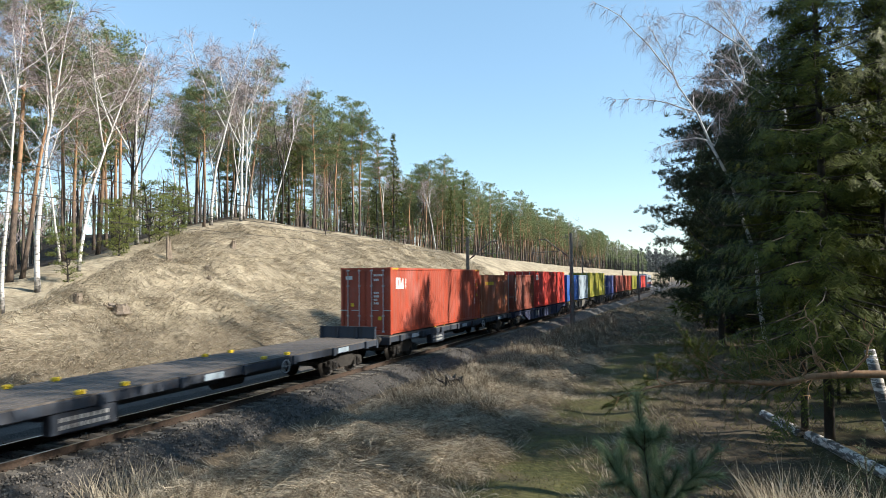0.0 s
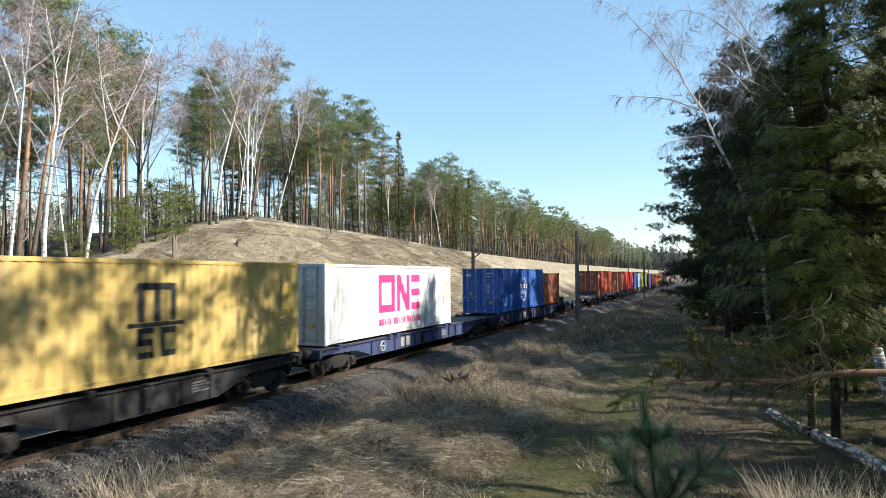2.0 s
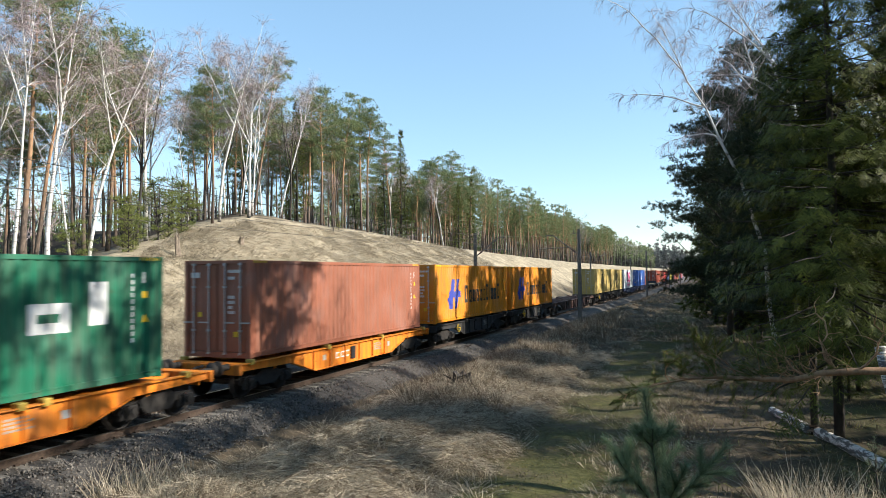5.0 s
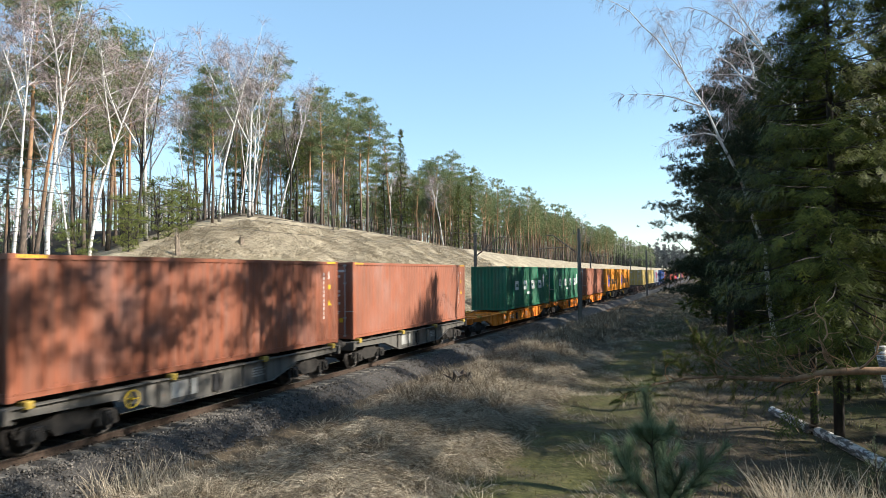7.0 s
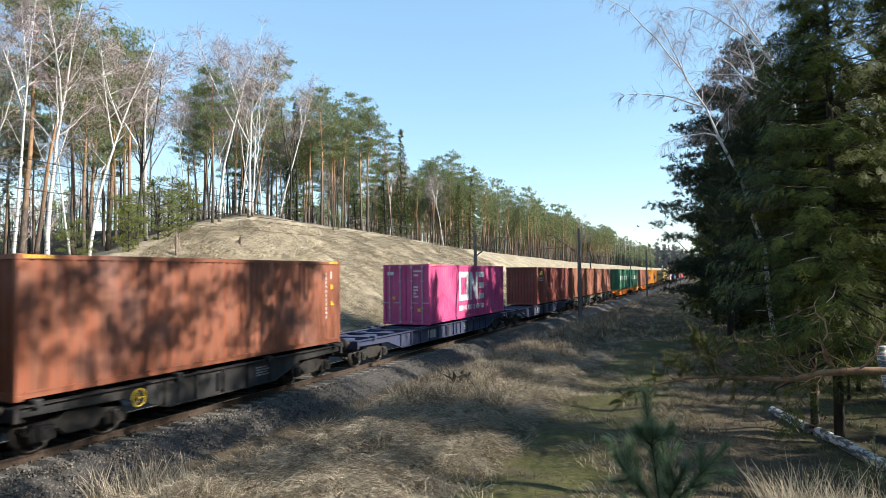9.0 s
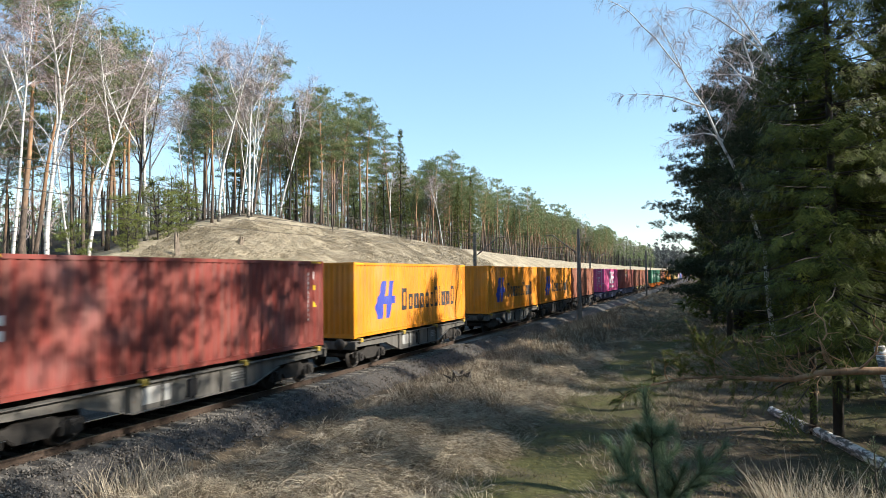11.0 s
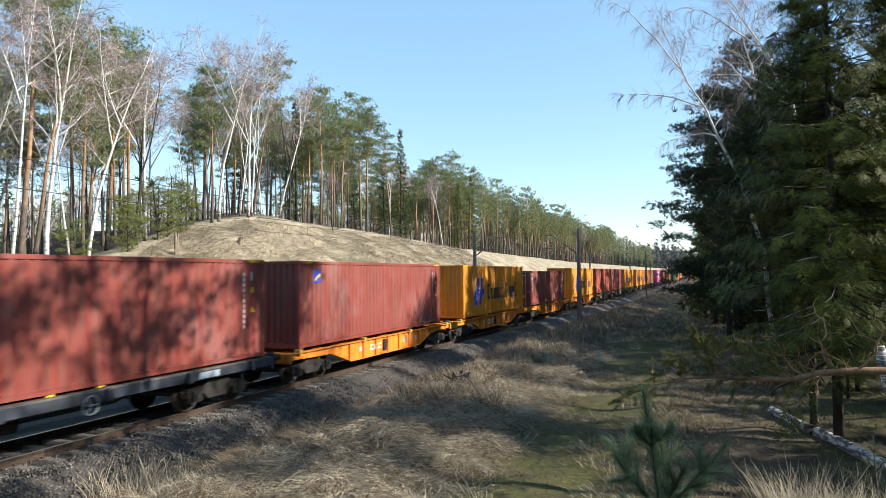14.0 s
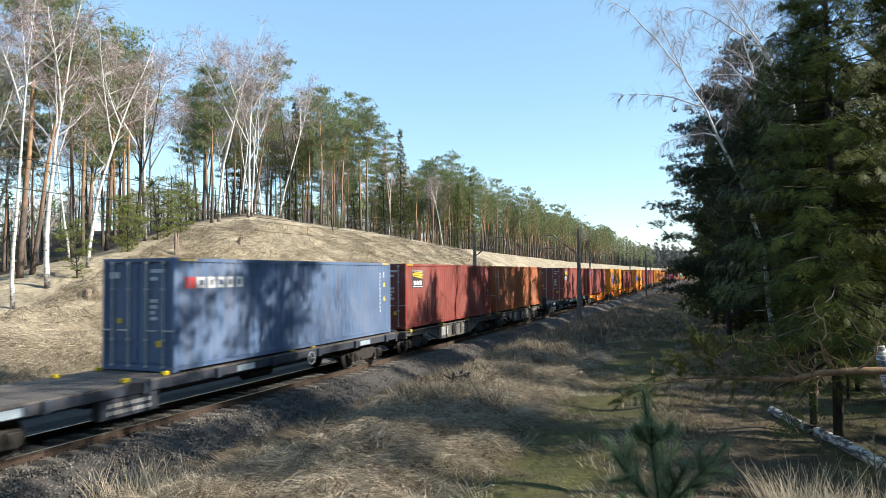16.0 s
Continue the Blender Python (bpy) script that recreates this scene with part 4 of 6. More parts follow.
def corrugation(a, b, pitch=0.278, depth=0.034):
    """The wave of a side wall from a to b: breaks along it, and how deep each lies."""
    n = max(1, round((b - a) / pitch))
    p = (b - a) / n
    out = []
    for i in range(n):
        y = a + i * p
        out += [(y, 0.0), (y + 0.26 * p, 0.0), (y + 0.5 * p, depth), (y + 0.76 * p, depth)]
    return out + [(b, 0.0)]


def depth_at(prof, y):
    return float(np.interp(y, [q[0] for q in prof], [q[1] for q in prof]))


def side_mark(g, shapes, prof, face, proud=0.005):
    """Marks that follow the wave of the side wall. A shape: y0, low0, high0, y1, low1, high1."""
    for y0, l0, h0, y1, l1, h1 in shapes:
        cuts = sorted({y0, y1, *[q[0] for q in prof if y0 < q[0] < y1]})
        for a, b in zip(cuts, cuts[1:]):
            fa, fb = (a - y0) / (y1 - y0), (b - y0) / (y1 - y0)
            xa, xb = face - depth_at(prof, a) + proud, face - depth_at(prof, b) + proud
            g.add([(xa, a, l0 + (l1 - l0) * fa), (xb, b, l0 + (l1 - l0) * fb), (xb, b, h0 + (h1 - h0) * fb), (xa, a, h0 + (h1 - h0) * fa)], [(0, 1, 2, 3)])


def bar(y, z, w, h):
    return (y, z, z + h, y + w, z, z + h)


def ring(y, z, w, h, t):
    return [bar(y, z, t, h), bar(y + w - t, z, t, h), bar(y + t, z, w - 2 * t, t), bar(y + t, z + h - t, w - 2 * t, t)]


def word(y, z, h, widths, gap, rise=()):
    """A word as plain upright bars and frames of the letters' sizes."""
    out = []
    for i, w in enumerate(widths):
        k = 1.38 if i in rise else 1.0
        t = min(w * 0.34, h * 0.27)
        out += [bar(y, z, w, h * k)] if w < h * 0.35 else ring(y, z, w, h * k, t)
        y += w + gap
    return out


def column(y, z_top, n, w=0.09, h=0.10, gap=0.05):
    return [bar(y, z_top - (i + 1) * (h + gap), w, h) for i in range(n)]


def container(u, length, colour, label, tall=True, doors=True, marks=(), z=1.17, x=0.0):
    """A shipping container. Its origin lies under the middle of its rear end; it reaches forward along y."""
    H = HC if tall else STD
    mat = PAINT[colour]
    ob = tagged(new("shipping_container"), label, "shipping container", "containers on the train")
    kx = (length, tall, colour)
    f = W / 2
    post, top, low = 0.15, 0.11, 0.17
    prof = corrugation(post, length - post)

    def side(s):
        def build(g):
            v, fc = [], []
            for y, d in prof:
                v += [(s * (f - 0.012 - d), y, low), (s * (f - 0.012 - d), y, H - top)]
            for i in range(len(prof) - 1):
                fc.append((2 * i, 2 * i + 2, 2 * i + 3, 2 * i + 1) if s > 0 else (2 * i, 2 * i + 1, 2 * i + 3, 2 * i + 2))
            g.add(v, fc)
        return build
    part("side_wall", shared(("side_wall", 1, *kx), [mat], side(1)), None, ob)
    part("side_wall", shared(("side_wall", -1, *kx), [mat], side(-1)), None, ob)

    def roof(g):
        rp = corrugation(post, length - post, 0.21, 0.02)
        v = []
        for y, d in rp:
            v += [(-f + 0.05, y, H - 0.02 - d), (f - 0.05, y, H - 0.02 - d)]
        g.add(v, [(2 * i, 2 * i + 1, 2 * i + 3, 2 * i + 2) for i in range(len(rp) - 1)])
    part("roof", shared(("roof", *kx), [mat], roof), None, ob)
    part("floor", shared(("floor", *kx), [DECK], lambda g: g.box(-f + 0.06, f - 0.06, 0.1, length - 0.1, 0.08, 0.16)), None, ob)
    for s in (-1, 1):
        part("top_rail", shared(("top_rail", s, *kx), [mat], lambda g: g.box(min(s * f, s * (f - 0.06)), max(s * f, s * (f - 0.06)), post, length - post, H - top, H - 0.012)), None, ob)
        def sill(g):
            g.box(min(s * f, s * (f - 0.05)), max(s * f, s * (f - 0.05)), post, length - post, 0.035, low)
            g.box(min(s * (f + 0.012), s * f), max(s * (f + 0.012), s * f), post, length - post, low - 0.03, low)
        part("bottom_rail", shared(("bottom_rail", s, *kx), [mat], sill), None, ob)
        for e, y0, y1 in ((0, 0, post), (1, length - post, length)):
            part("corner_post", shared(("corner_post", s, e, *kx), [mat], lambda g: g.cbox(min(s * f, s * (f - 0.14)), max(s * f, s * (f - 0.14)), y0, y1, 0.118, H - 0.118, 0.012)), None, ob)
            for b, z0, z1 in ((0, 0, 0.118), (1, H - 0.118, H)):
                part("corner_casting", shared(("corner_casting", s, e, b, *kx), [mat], lambda g: g.cbox(min(s * (f + 0.004), s * (f - 0.16)), max(s * (f + 0.004), s * (f - 0.16)), y0 - 0.004 * (1 - e), y1 + 0.02 * (1 - e) + 0.004 * e, z0, z1, 0.01)), None, ob)
    for e in (0, 1):
        yy = 0.012 if e == 0 else length - 0.012
        inward = 1 if e == 0 else -1
        for b, z0, z1 in ((0, 0.01, low), (1, H - top, H - 0.01)):
            part("end_beam", shared(("end_beam", e, b, *kx), [mat], lambda g: g.box(-f + 0.162, f - 0.162, min(yy, yy + inward * 0.1), max(yy, yy + inward * 0.1), z0, z1)), None, ob)
        if (e == 0) == doors:
            for s in (-1, 1):
                def leaf(g):
                    a, b = (0.012, f - 0.145) if s > 0 else (-f + 0.145, -0.012)
                    n, z0, z1 = 5, low + 0.01, H - top - 0.01
                    g.box(a, b, min(yy + inward * 0.04, yy + inward * 0.07), max(yy + inward * 0.04, yy + inward * 0.07), z0, z1)
                    for k in range(n):
                        c0 = z0 + (z1 - z0) * (k + 0.08) / n
                        c1 = z0 + (z1 - z0) * (k + 0.80) / n
                        g.box(a + 0.05, b - 0.05, min(yy + inward * 0.018, yy + inward * 0.04), max(yy + inward * 0.018, yy + inward * 0.04), c0, c1)
                door = part("door", shared(("door", e, s, *kx), [mat], leaf), None, ob)
                for q in (0.30, 0.86) if s > 0 else (-0.30, -0.86):
                    def rod(g):
                        y = yy - inward * 0.012
                        g.tube([(q, y, 0.10), (q, y, H - 0.08)], 0.021, 6)
                        for zz in (0.13, 0.8, H - 0.8, H - 0.13):
                            g.box(q - 0.05, q + 0.05, y - 0.03, y + 0.03, zz - 0.03, zz + 0.03)
                    part("locking_bar", shared(("locking_bar", e, q, tall), [GALV], rod), None, door, "galvanised locking bar")
                    part("handle", shared(("handle", e, q), [GALV], lambda g: g.box(q, q + 0.36 * (1 if s > 0 else -1), yy - inward * 0.055, yy - inward * 0.03, 1.02, 1.06) if s > 0 else g.box(q - 0.36, q, yy - 0.055, yy - 0.03, 1.02, 1.06)), None, door, "galvanised door handle")
            if e == 0:
                codes = Geo()
                for zz, n in ((H - 0.38, 6), (H - 0.58, 3), (1.75, 3), (1.6, 3), (1.45, 2), (1.3, 3)):
                    for k in range(n):
                        codes.box(0.40 + k * 0.085, 0.46 + k * 0.085, 0.006 + 0.018, 0.006 + 0.0235, zz, zz + 0.09)
                codes.box(-0.98, -0.66, 0.024, 0.0295, H - 0.52, H - 0.36)
                tagged(part("code_row", codes, WHITE, ob, "white code bars"), kind="stuff")
                w = Geo()
                w.box(-0.72, -0.58, 0.024, 0.0295, 1.2, 1.34)
                part("warning_label", w, YELLOW, ob, "small yellow warning label")
                w = Geo()
                w.box(0.60, 0.76, 0.024, 0.0295, 0.62, 0.78)
                part("warning_label", w, YELLOW, ob, "small yellow warning label")
        else:
            def end(g):
                n = 9
                a, b = -f + 0.14, f - 0.14
                cp = corrugation(a, b, 0.25, 0.045)
                v = []
                for xq, d in cp:
                    v += [(xq, yy + inward * (0.01 + d), low), (xq, yy + inward * (0.01 + d), H - top)]
                g.add(v, [(2 * i, 2 * i + 2, 2 * i + 3, 2 * i + 1) if e == 0 else (2 * i, 2 * i + 1, 2 * i + 3, 2 * i + 2) for i in range(len(cp) - 1)])
            part("end_wall", shared(("end_wall", e, *kx), [mat], end), None, ob)
    for i, (name, shapes, ink, words) in enumerate(marks):
        g = Geo()
        side_mark(g, shapes, prof, f - 0.012, 0.005 + 0.003 * i)
        tagged(part(name, g, ink, ob, words), kind="stuff" if name.endswith("_row") else "")
    # data marks that every box carries at its forward top corner
    g = Geo()
    side_mark(g, column(length - 0.95, H - 0.35, 11) + [bar(length - 0.62, H - 0.62, 0.10, 0.26)], prof, f - 0.012)
    tagged(part("code_column", g, BLACK if colour in ("white", "yellow", "orange") else WHITE, ob, "column of small code bars"), kind="stuff")
    for shapes in ([bar(length - 0.62, H - 0.98, 0.16, 0.16)], [(length - 0.64, H - 1.55, H - 1.545, length - 0.53, H - 1.55, H - 1.36), (length - 0.53, H - 1.55, H - 1.36, length - 0.42, H - 1.55, H - 1.545)]):
        g = Geo()
        side_mark(g, shapes, prof, f - 0.012)
        part("warning_label", g, YELLOW, ob, "yellow warning label")
    g = Geo()
    for k in range(6):
        g.box(f - 0.005, f + 0.004, length - 0.16 - 0.11 * k, length - 0.10 - 0.11 * k, H - 0.09, H - 0.02)
        g.box(f - 0.005, f + 0.004, 0.16 + 0.11 * k, 0.22 + 0.11 * k, H - 0.09, H - 0.02)
    if tall:
        tagged(part("height_stripes", g, YELLOW, ob, "yellow and dark height warning stripes"), kind="stuff")
    MOVING.append((ob, x, u, z))
    return ob


# ---- wagons
DULL = paint("faded_wagon_marking", (0.36, 0.36, 0.34), amount=0.7)


def wheel_geo(g):
    n = 14
    prof = [(-0.07, 0.10), (-0.07, 0.16), (-0.02, 0.19), (-0.025, 0.38), (-0.065, 0.40), (-0.065, 0.48), (-0.035, 0.485), (-0.03, 0.455), (0.065, 0.445), (0.065, 0.40), (0.02, 0.38), (0.02, 0.18), (0.08, 0.15), (0.08, 0.10)]
    v = [(a, r * math.cos(6.28319 * k / n), r * math.sin(6.28319 * k / n)) for k in range(n) for a, r in prof]
    m = len(prof)
    f = [(k * m + i, k * m + i + 1, ((k + 1) % n) * m + i + 1, ((k + 1) % n) * m + i) for k in range(n) for i in range(m - 1)]
    f += [tuple(k * m for k in range(n)), tuple((n - 1 - k) * m + m - 1 for k in range(n))]
    g.add(v, f)


def bogie_side(g):
    for s in (-1, 1):
        x0, x1 = (0.93, 1.06) if s > 0 else (-1.06, -0.93)
        g.prism([(-1.25, 0.42), (-1.12, 0.62), (-0.55, 0.66), (-0.35, 0.78), (0.35, 0.78), (0.55, 0.66), (1.12, 0.62), (1.25, 0.42), (1.0, 0.40), (0.55, 0.47), (0.38, 0.30), (-0.38, 0.30), (-0.55, 0.47), (-1.0, 0.40)], x0, x1)
    g.box(-0.95, 0.95, -0.22, 0.22, 0.42, 0.70)
    for y in (-1.2, 1.2):
        g.box(-0.95, 0.95, y - 0.05, y + 0.05, 0.46, 0.56)


def axle_box(g):
    g.cbox(-0.03, 0.20, -0.14, 0.14, -0.16, 0.15, 0.03)
    g.tube([(0.19, 0, 0), (0.235, 0, 0)], 0.10, 10)
    for y in (-0.21, 0.21):
        g.tube([(0.06, y, -0.17), (0.06, y, 0.12)], 0.075, 8)


def axle(g):
    g.tube([(-0.72, 0, 0), (0.72, 0, 0)], 0.085, 8)


def bogie(parent, y, tint):
    b = part("bogie", shared(("bogie", tint), [BOGIE], bogie_side), None, parent, "greasy cast steel bogie", at=pose(0, y, 0))
    for ya in (-0.9, 0.9):
        for s in (-1, 1):
            part("wheel", shared(("wheel",), [TREAD], wheel_geo, True), None, b, at=pose(s * 0.75, ya, 0.452, 0, 0, 0 if s > 0 else 180))
            part("axle_box", shared(("axle_box",), [BOGIE], axle_box), None, b, at=pose(s * 0.97, ya, 0.452, 0, 0, 0 if s > 0 else 180))
        part("axle", shared(("axle",), [TREAD], axle), None, b, at=pose(0, ya, 0.452))


def buffers(ob, length, mat):
    def buf(g):
        g.tube([(0, 0, 0), (0, 0.28, 0)], 0.09, 10)
        g.tube([(0, 0.28, 0), (0, 0.44, 0)], 0.065, 10)
        g.tube([(0, 0.44, 0), (0, 0.47, 0)], [0.22, 0.21], 14)
    def hook(g):
        g.tube([(0, 0, 0), (0, 0.3, 0), (0, 0.52, -0.06), (0, 0.66, -0.02)], [0.05, 0.045, 0.04, 0.03], 6)
    for e, y, a in ((0, 0.47, 180), (1, length - 0.47, 0)):
        for s in (-0.875, 0.875):
            part("buffer", shared(("buffer",), [BOGIE], buf, True), None, ob, at=pose(s, y, 1.0, 0, 0, a))
        part("coupling", shared(("coupling",), [BOGIE], hook), None, ob, at=pose(0, y, 0.98, 0, 0, a))


def handwheel(ob, y, z, mat, x=1.33):
    def build(g):
        g.tube([(0, 0.2 * math.cos(a), 0.2 * math.sin(a)) for a in [6.28319 * k / 16 for k in range(17)]], 0.018, 5)
        for k in range(3):
            a = 2.094 * k
            g.tube([(0, 0, 0), (0, 0.2 * math.cos(a), 0.2 * math.sin(a))], 0.012, 4)
        g.tube([(-0.12, 0, 0), (0.02, 0, 0)], 0.03, 6)
    part("handbrake_wheel", shared(("handbrake_wheel", mat.name), [mat], build), None, ob, "spoked handbrake wheel", at=pose(x, y, z))


def fish_belly(length, deep, z1=1.05):
    """Outline of a side sill: shallow over the bogies, deep in the middle."""
    a = 0.47
    m0, m1 = 3.1, length - 3.1
    return [(a, z1), (a, 0.86), (m0, 0.80), (m0 + 1.3, deep), (m1 - 1.3, deep), (m1, 0.80), (length - a, 0.86), (length - a, z1)]


def skeleton_wagon(u, length, colour, label, deep=0.40, wheel_ink=None, deck=False):
    """A container flat wagon with open frame between fish-belly sills."""
    ob = tagged(new("container_wagon"), label, "freight wagon", "wagons of the train")
    mat = WAGON_PAINT[colour]
    kx = (round(length, 2), colour, deep)
    for s in (-1, 1):
        def sill(g):
            o = fish_belly(length, deep)
            g.prism(o, s * 1.20 - 0.012, s * 1.20 + 0.012)
            g.box(s * 1.20 - 0.10, s * 1.20 + 0.10, 0.47, length - 0.47, 1.05, 1.075)
            b = o[2:6]
            for (y0, z0), (y1, z1) in zip(b, b[1:]):
                g.add([(s * 1.2 - 0.09, y0, z0 - 0.02), (s * 1.2 + 0.09, y0, z0 - 0.02), (s * 1.2 + 0.09, y1, z1 - 0.02), (s * 1.2 - 0.09, y1, z1 - 0.02),
                       (s * 1.2 - 0.09, y0, z0), (s * 1.2 + 0.09, y0, z0), (s * 1.2 + 0.09, y1, z1), (s * 1.2 - 0.09, y1, z1)],
                      [(0, 3, 2, 1), (4, 5, 6, 7), (0, 1, 5, 4), (2, 3, 7, 6), (1, 2, 6, 5), (0, 4, 7, 3)])
            y = 4.3
            while y < length - 4.2:
                g.box(s * 1.2 + (0.012 if s > 0 else -0.07), s * 1.2 + (0.07 if s > 0 else -0.012), y, y + 0.03, deep, 1.05)
                y += 1.05
        part("side_sill", shared(("side_sill", s, *kx), [mat], sill), None, ob)

    def cross(w):
        def build(g):
            g.box(-1.1, 1.1, -w / 2, w / 2, 0.94, 1.07)
            g.box(-1.1, 1.1, -0.03, 0.03, 0.72, 0.94)
        return build
    n = max(5, round(length / 1.9))
    for i in range(n + 1):
        y = 0.75 + (length - 1.5) * i / n
        part("crossmember", shared(("crossmember", colour, i % 3 == 1), [mat], cross(0.62 if i % 3 == 1 else 0.30)), None, ob, at=pose(0, y, 0))
    part("centre_beam", shared(("centre_beam", *kx), [mat], lambda g: g.box(-0.22, 0.22, 0.5, length - 0.5, 0.74, 1.02)), None, ob)
    for e, y0 in ((0, 0.44), (1, length - 0.56)):
        part("headstock", shared(("headstock", e, *kx), [mat], lambda g: g.cbox(-1.3, 1.3, y0, y0 + 0.12, 0.78, 1.06, 0.01)), None, ob)
    for q in (0.09, 0.30, 0.335, 0.62, 0.655, 0.91) if length > 15 else (0.07, 0.36, 0.64, 0.93):
        part("container_spigot", shared(("container_spigot", colour), [DULL_YELLOW if colour in ("grey", "orange") else mat], lambda g: g.cbox(1.10, 1.34, -0.09, 0.09, 1.02, 1.169, 0.02)), None, ob, at=pose(0, length * q, 0))
        part("container_spigot", shared(("container_spigot", colour), [mat], None), None, ob, at=pose(0, length * q, 0, 0, 0, 180))
    if deck:
        part("deck_plate", shared(("deck_plate", *kx), [DECK], lambda g: g.box(-1.1, 1.1, 0.6, length - 0.6, 1.076, 1.09)), None, ob)
    for q, w, z0, z1, ink in ((0.36, 0.9, 0.55, 0.95, PALE_PLATE), (0.47, 0.30, 0.5, 0.95, BLACK), (0.60, 0.55, 0.62, 0.9, DULL)):
        if colour in ("grey", "black", "blue", "blue_grey", "orange"):
            def panel(g):
                if ink is DULL:
                    for r in range(4):
                        for k in range(5 - r % 2):
                            g.box(1.2125, 1.2165, k * 0.13, k * 0.13 + 0.1, z0 + r * 0.075, z0 + r * 0.075 + 0.045)
                else:
                    g.box(1.212, 1.217 if ink is PALE_PLATE else 1.27, 0, w, z0, z1)
            if not (ink is PALE_PLATE and colour in ("orange", "black")):
                part("data_marks" if ink is DULL else "side_box" if ink is BLACK else "data_panel", shared(("panel", q, ink.name), [ink], panel), None, ob, at=pose(0, length * q, 0))
    if colour == "orange":
        tagged(part("mark_row", shared(("mark_row", "orange"), [WHITE], lambda g: [g.box(1.213, 1.218, k * 0.34 + a, k * 0.34 + b, z0, z1) for k in range(3) for a, b, z0, z1 in ((0, 0.05, 0.62, 0.84), (0.05, 0.24, 0.79, 0.84), (0.05, 0.24, 0.62, 0.67))]), None, ob, "white row of letter-sized shapes", at=pose(0, length * 0.4, 0)), kind="stuff")
        for q in (0.34, 0.68):
            part("data_plate", shared(("data_plate", "orange"), [PALE_PLATE], lambda g: g.box(1.213, 1.222, 0, 0.2, 0.66, 0.84)), None, ob, at=pose(0, length * q, 0))
    if wheel_ink:
        handwheel(ob, length * 0.26, 0.78, wheel_ink)
    for y in (2.1, length - 2.1):
        bogie(ob, y, colour)
    buffers(ob, length, mat)
    MOVING.append((ob, 0.0, u, 0.0))
    return ob


def flat_wagon(u, length, label, flaps=(True, True)):
    """A flat wagon with a plank deck, stake pockets and low end flaps."""
    ob = tagged(new("flat_wagon"), label, "freight wagon", "wagons of the train")
    mat = WAGON_PAINT["navy"]
    kx = (round(length, 2),)

    w = 2.6 / 12
    for i in range(12):
        part("deck_board", shared(("deck_board", i % 3, *kx), [DECK], lambda g: g.box(0.006, w - 0.006, 0.5, length - 0.5, 1.10, 1.15 - 0.004 * (i % 3))), None, ob, at=pose(-1.3 + i * w, 0, 0))
    for s in (-1, 1):
        def sill(g):
            g.prism([(0.47, 1.10), (0.47, 0.88), (length - 0.47, 0.88), (length - 0.47, 1.10)], s * 1.30 - 0.02, s * 1.30 + 0.02)
            g.prism([(4.6, 0.88), (5.6, 0.60), (length - 5.6, 0.60), (length - 4.6, 0.88)], s * 0.55 - 0.02, s * 0.55 + 0.02)
        part("side_sill", shared(("flat_sill", s, *kx), [mat], sill), None, ob)
    for k in range(8):
        y = 1.5 + (length - 3.0) * k / 7
        for s in (-1, 1):
            part("stake_pocket", shared(("stake_pocket", s), [mat], lambda g: g.cbox(min(s * 1.32, s * 1.42), max(s * 1.32, s * 1.42), -0.09, 0.09, 0.86, 1.13, 0.02)), None, ob, at=pose(0, y, 0))
    for k in range(3):
        y = 3.2 + (length - 6.4) * k / 2 - 0.4
        part("paint_patch", shared(("paint_patch",), [PAINT["pale_blue"]], lambda g: g.box(1.3205, 1.325, 0, 0.75, 0.90, 1.07)), None, ob, "flaking pale blue paint patch", at=pose(0, y, 0))
    for q in (0.30, 0.36, 0.62, 0.68):
        for s in (-1, 1):
            part("container_spigot", shared(("yellow_spigot",), [YELLOW], lambda g: g.cbox(-0.07, 0.07, -0.09, 0.09, 1.15, 1.24, 0.02)), None, ob, "yellow folding container spigot", at=pose(s * 1.12, length * q, 0))

    def flap(g):
        g.box(-1.28, 1.28, 0, 0.06, 1.16, 1.60)
        for xx in (-1.22, -0.45, 0.45, 1.22):
            g.box(xx - 0.05, xx + 0.05, -0.05, 0.11, 1.0, 1.56)
        g.box(-1.3, 1.3, -0.02, 0.08, 1.585, 1.63)
    for on, y in zip(flaps, (0.5, length - 0.6)):
        if on:
            part("end_flap", shared(("end_flap",), [mat], flap), None, ob, "raised low steel end flap", at=pose(0, y, 0))
    for e, y0 in ((0, 0.44), (1, length - 0.56)):
        part("headstock", shared(("flat_headstock", e, *kx), [mat], lambda g: g.cbox(-1.34, 1.34, y0, y0 + 0.12, 0.78, 1.10, 0.01)), None, ob)
    part("equipment_box", shared(("equipment_box",), [mat], lambda g: g.cbox(1.02, 1.28, 0, 1.7, 0.42, 0.86, 0.02)), None, ob, at=pose(0, length * 0.26, 0))
    tagged(part("data_panel", shared(("flat_panel",), [PALE_PLATE], lambda g: [g.box(1.2805, 1.2845, 0.2 + 0.16 * k, 0.31 + 0.16 * k, z, z + 0.09) for k in range(8) for z in (0.5, 0.66)]), None, ob, "grey number bars", at=pose(0, length * 0.26, 0)), kind="stuff")
    part("brake_cylinder", shared(("brake_cylinder",), [BOGIE], lambda g: g.tube([(0.4, 0, 0.6), (0.4, 1.2, 0.6)], 0.2, 10)), None, ob, at=pose(0, length * 0.55, 0))
    handwheel(ob, length * 0.66, 0.84, GALV, 1.36)
    for y in (2.6, length - 2.6):
        bogie(ob, y, "navy")
    buffers(ob, length, mat)
    MOVING.append((ob, 0.0, u, 0.0))
    return ob


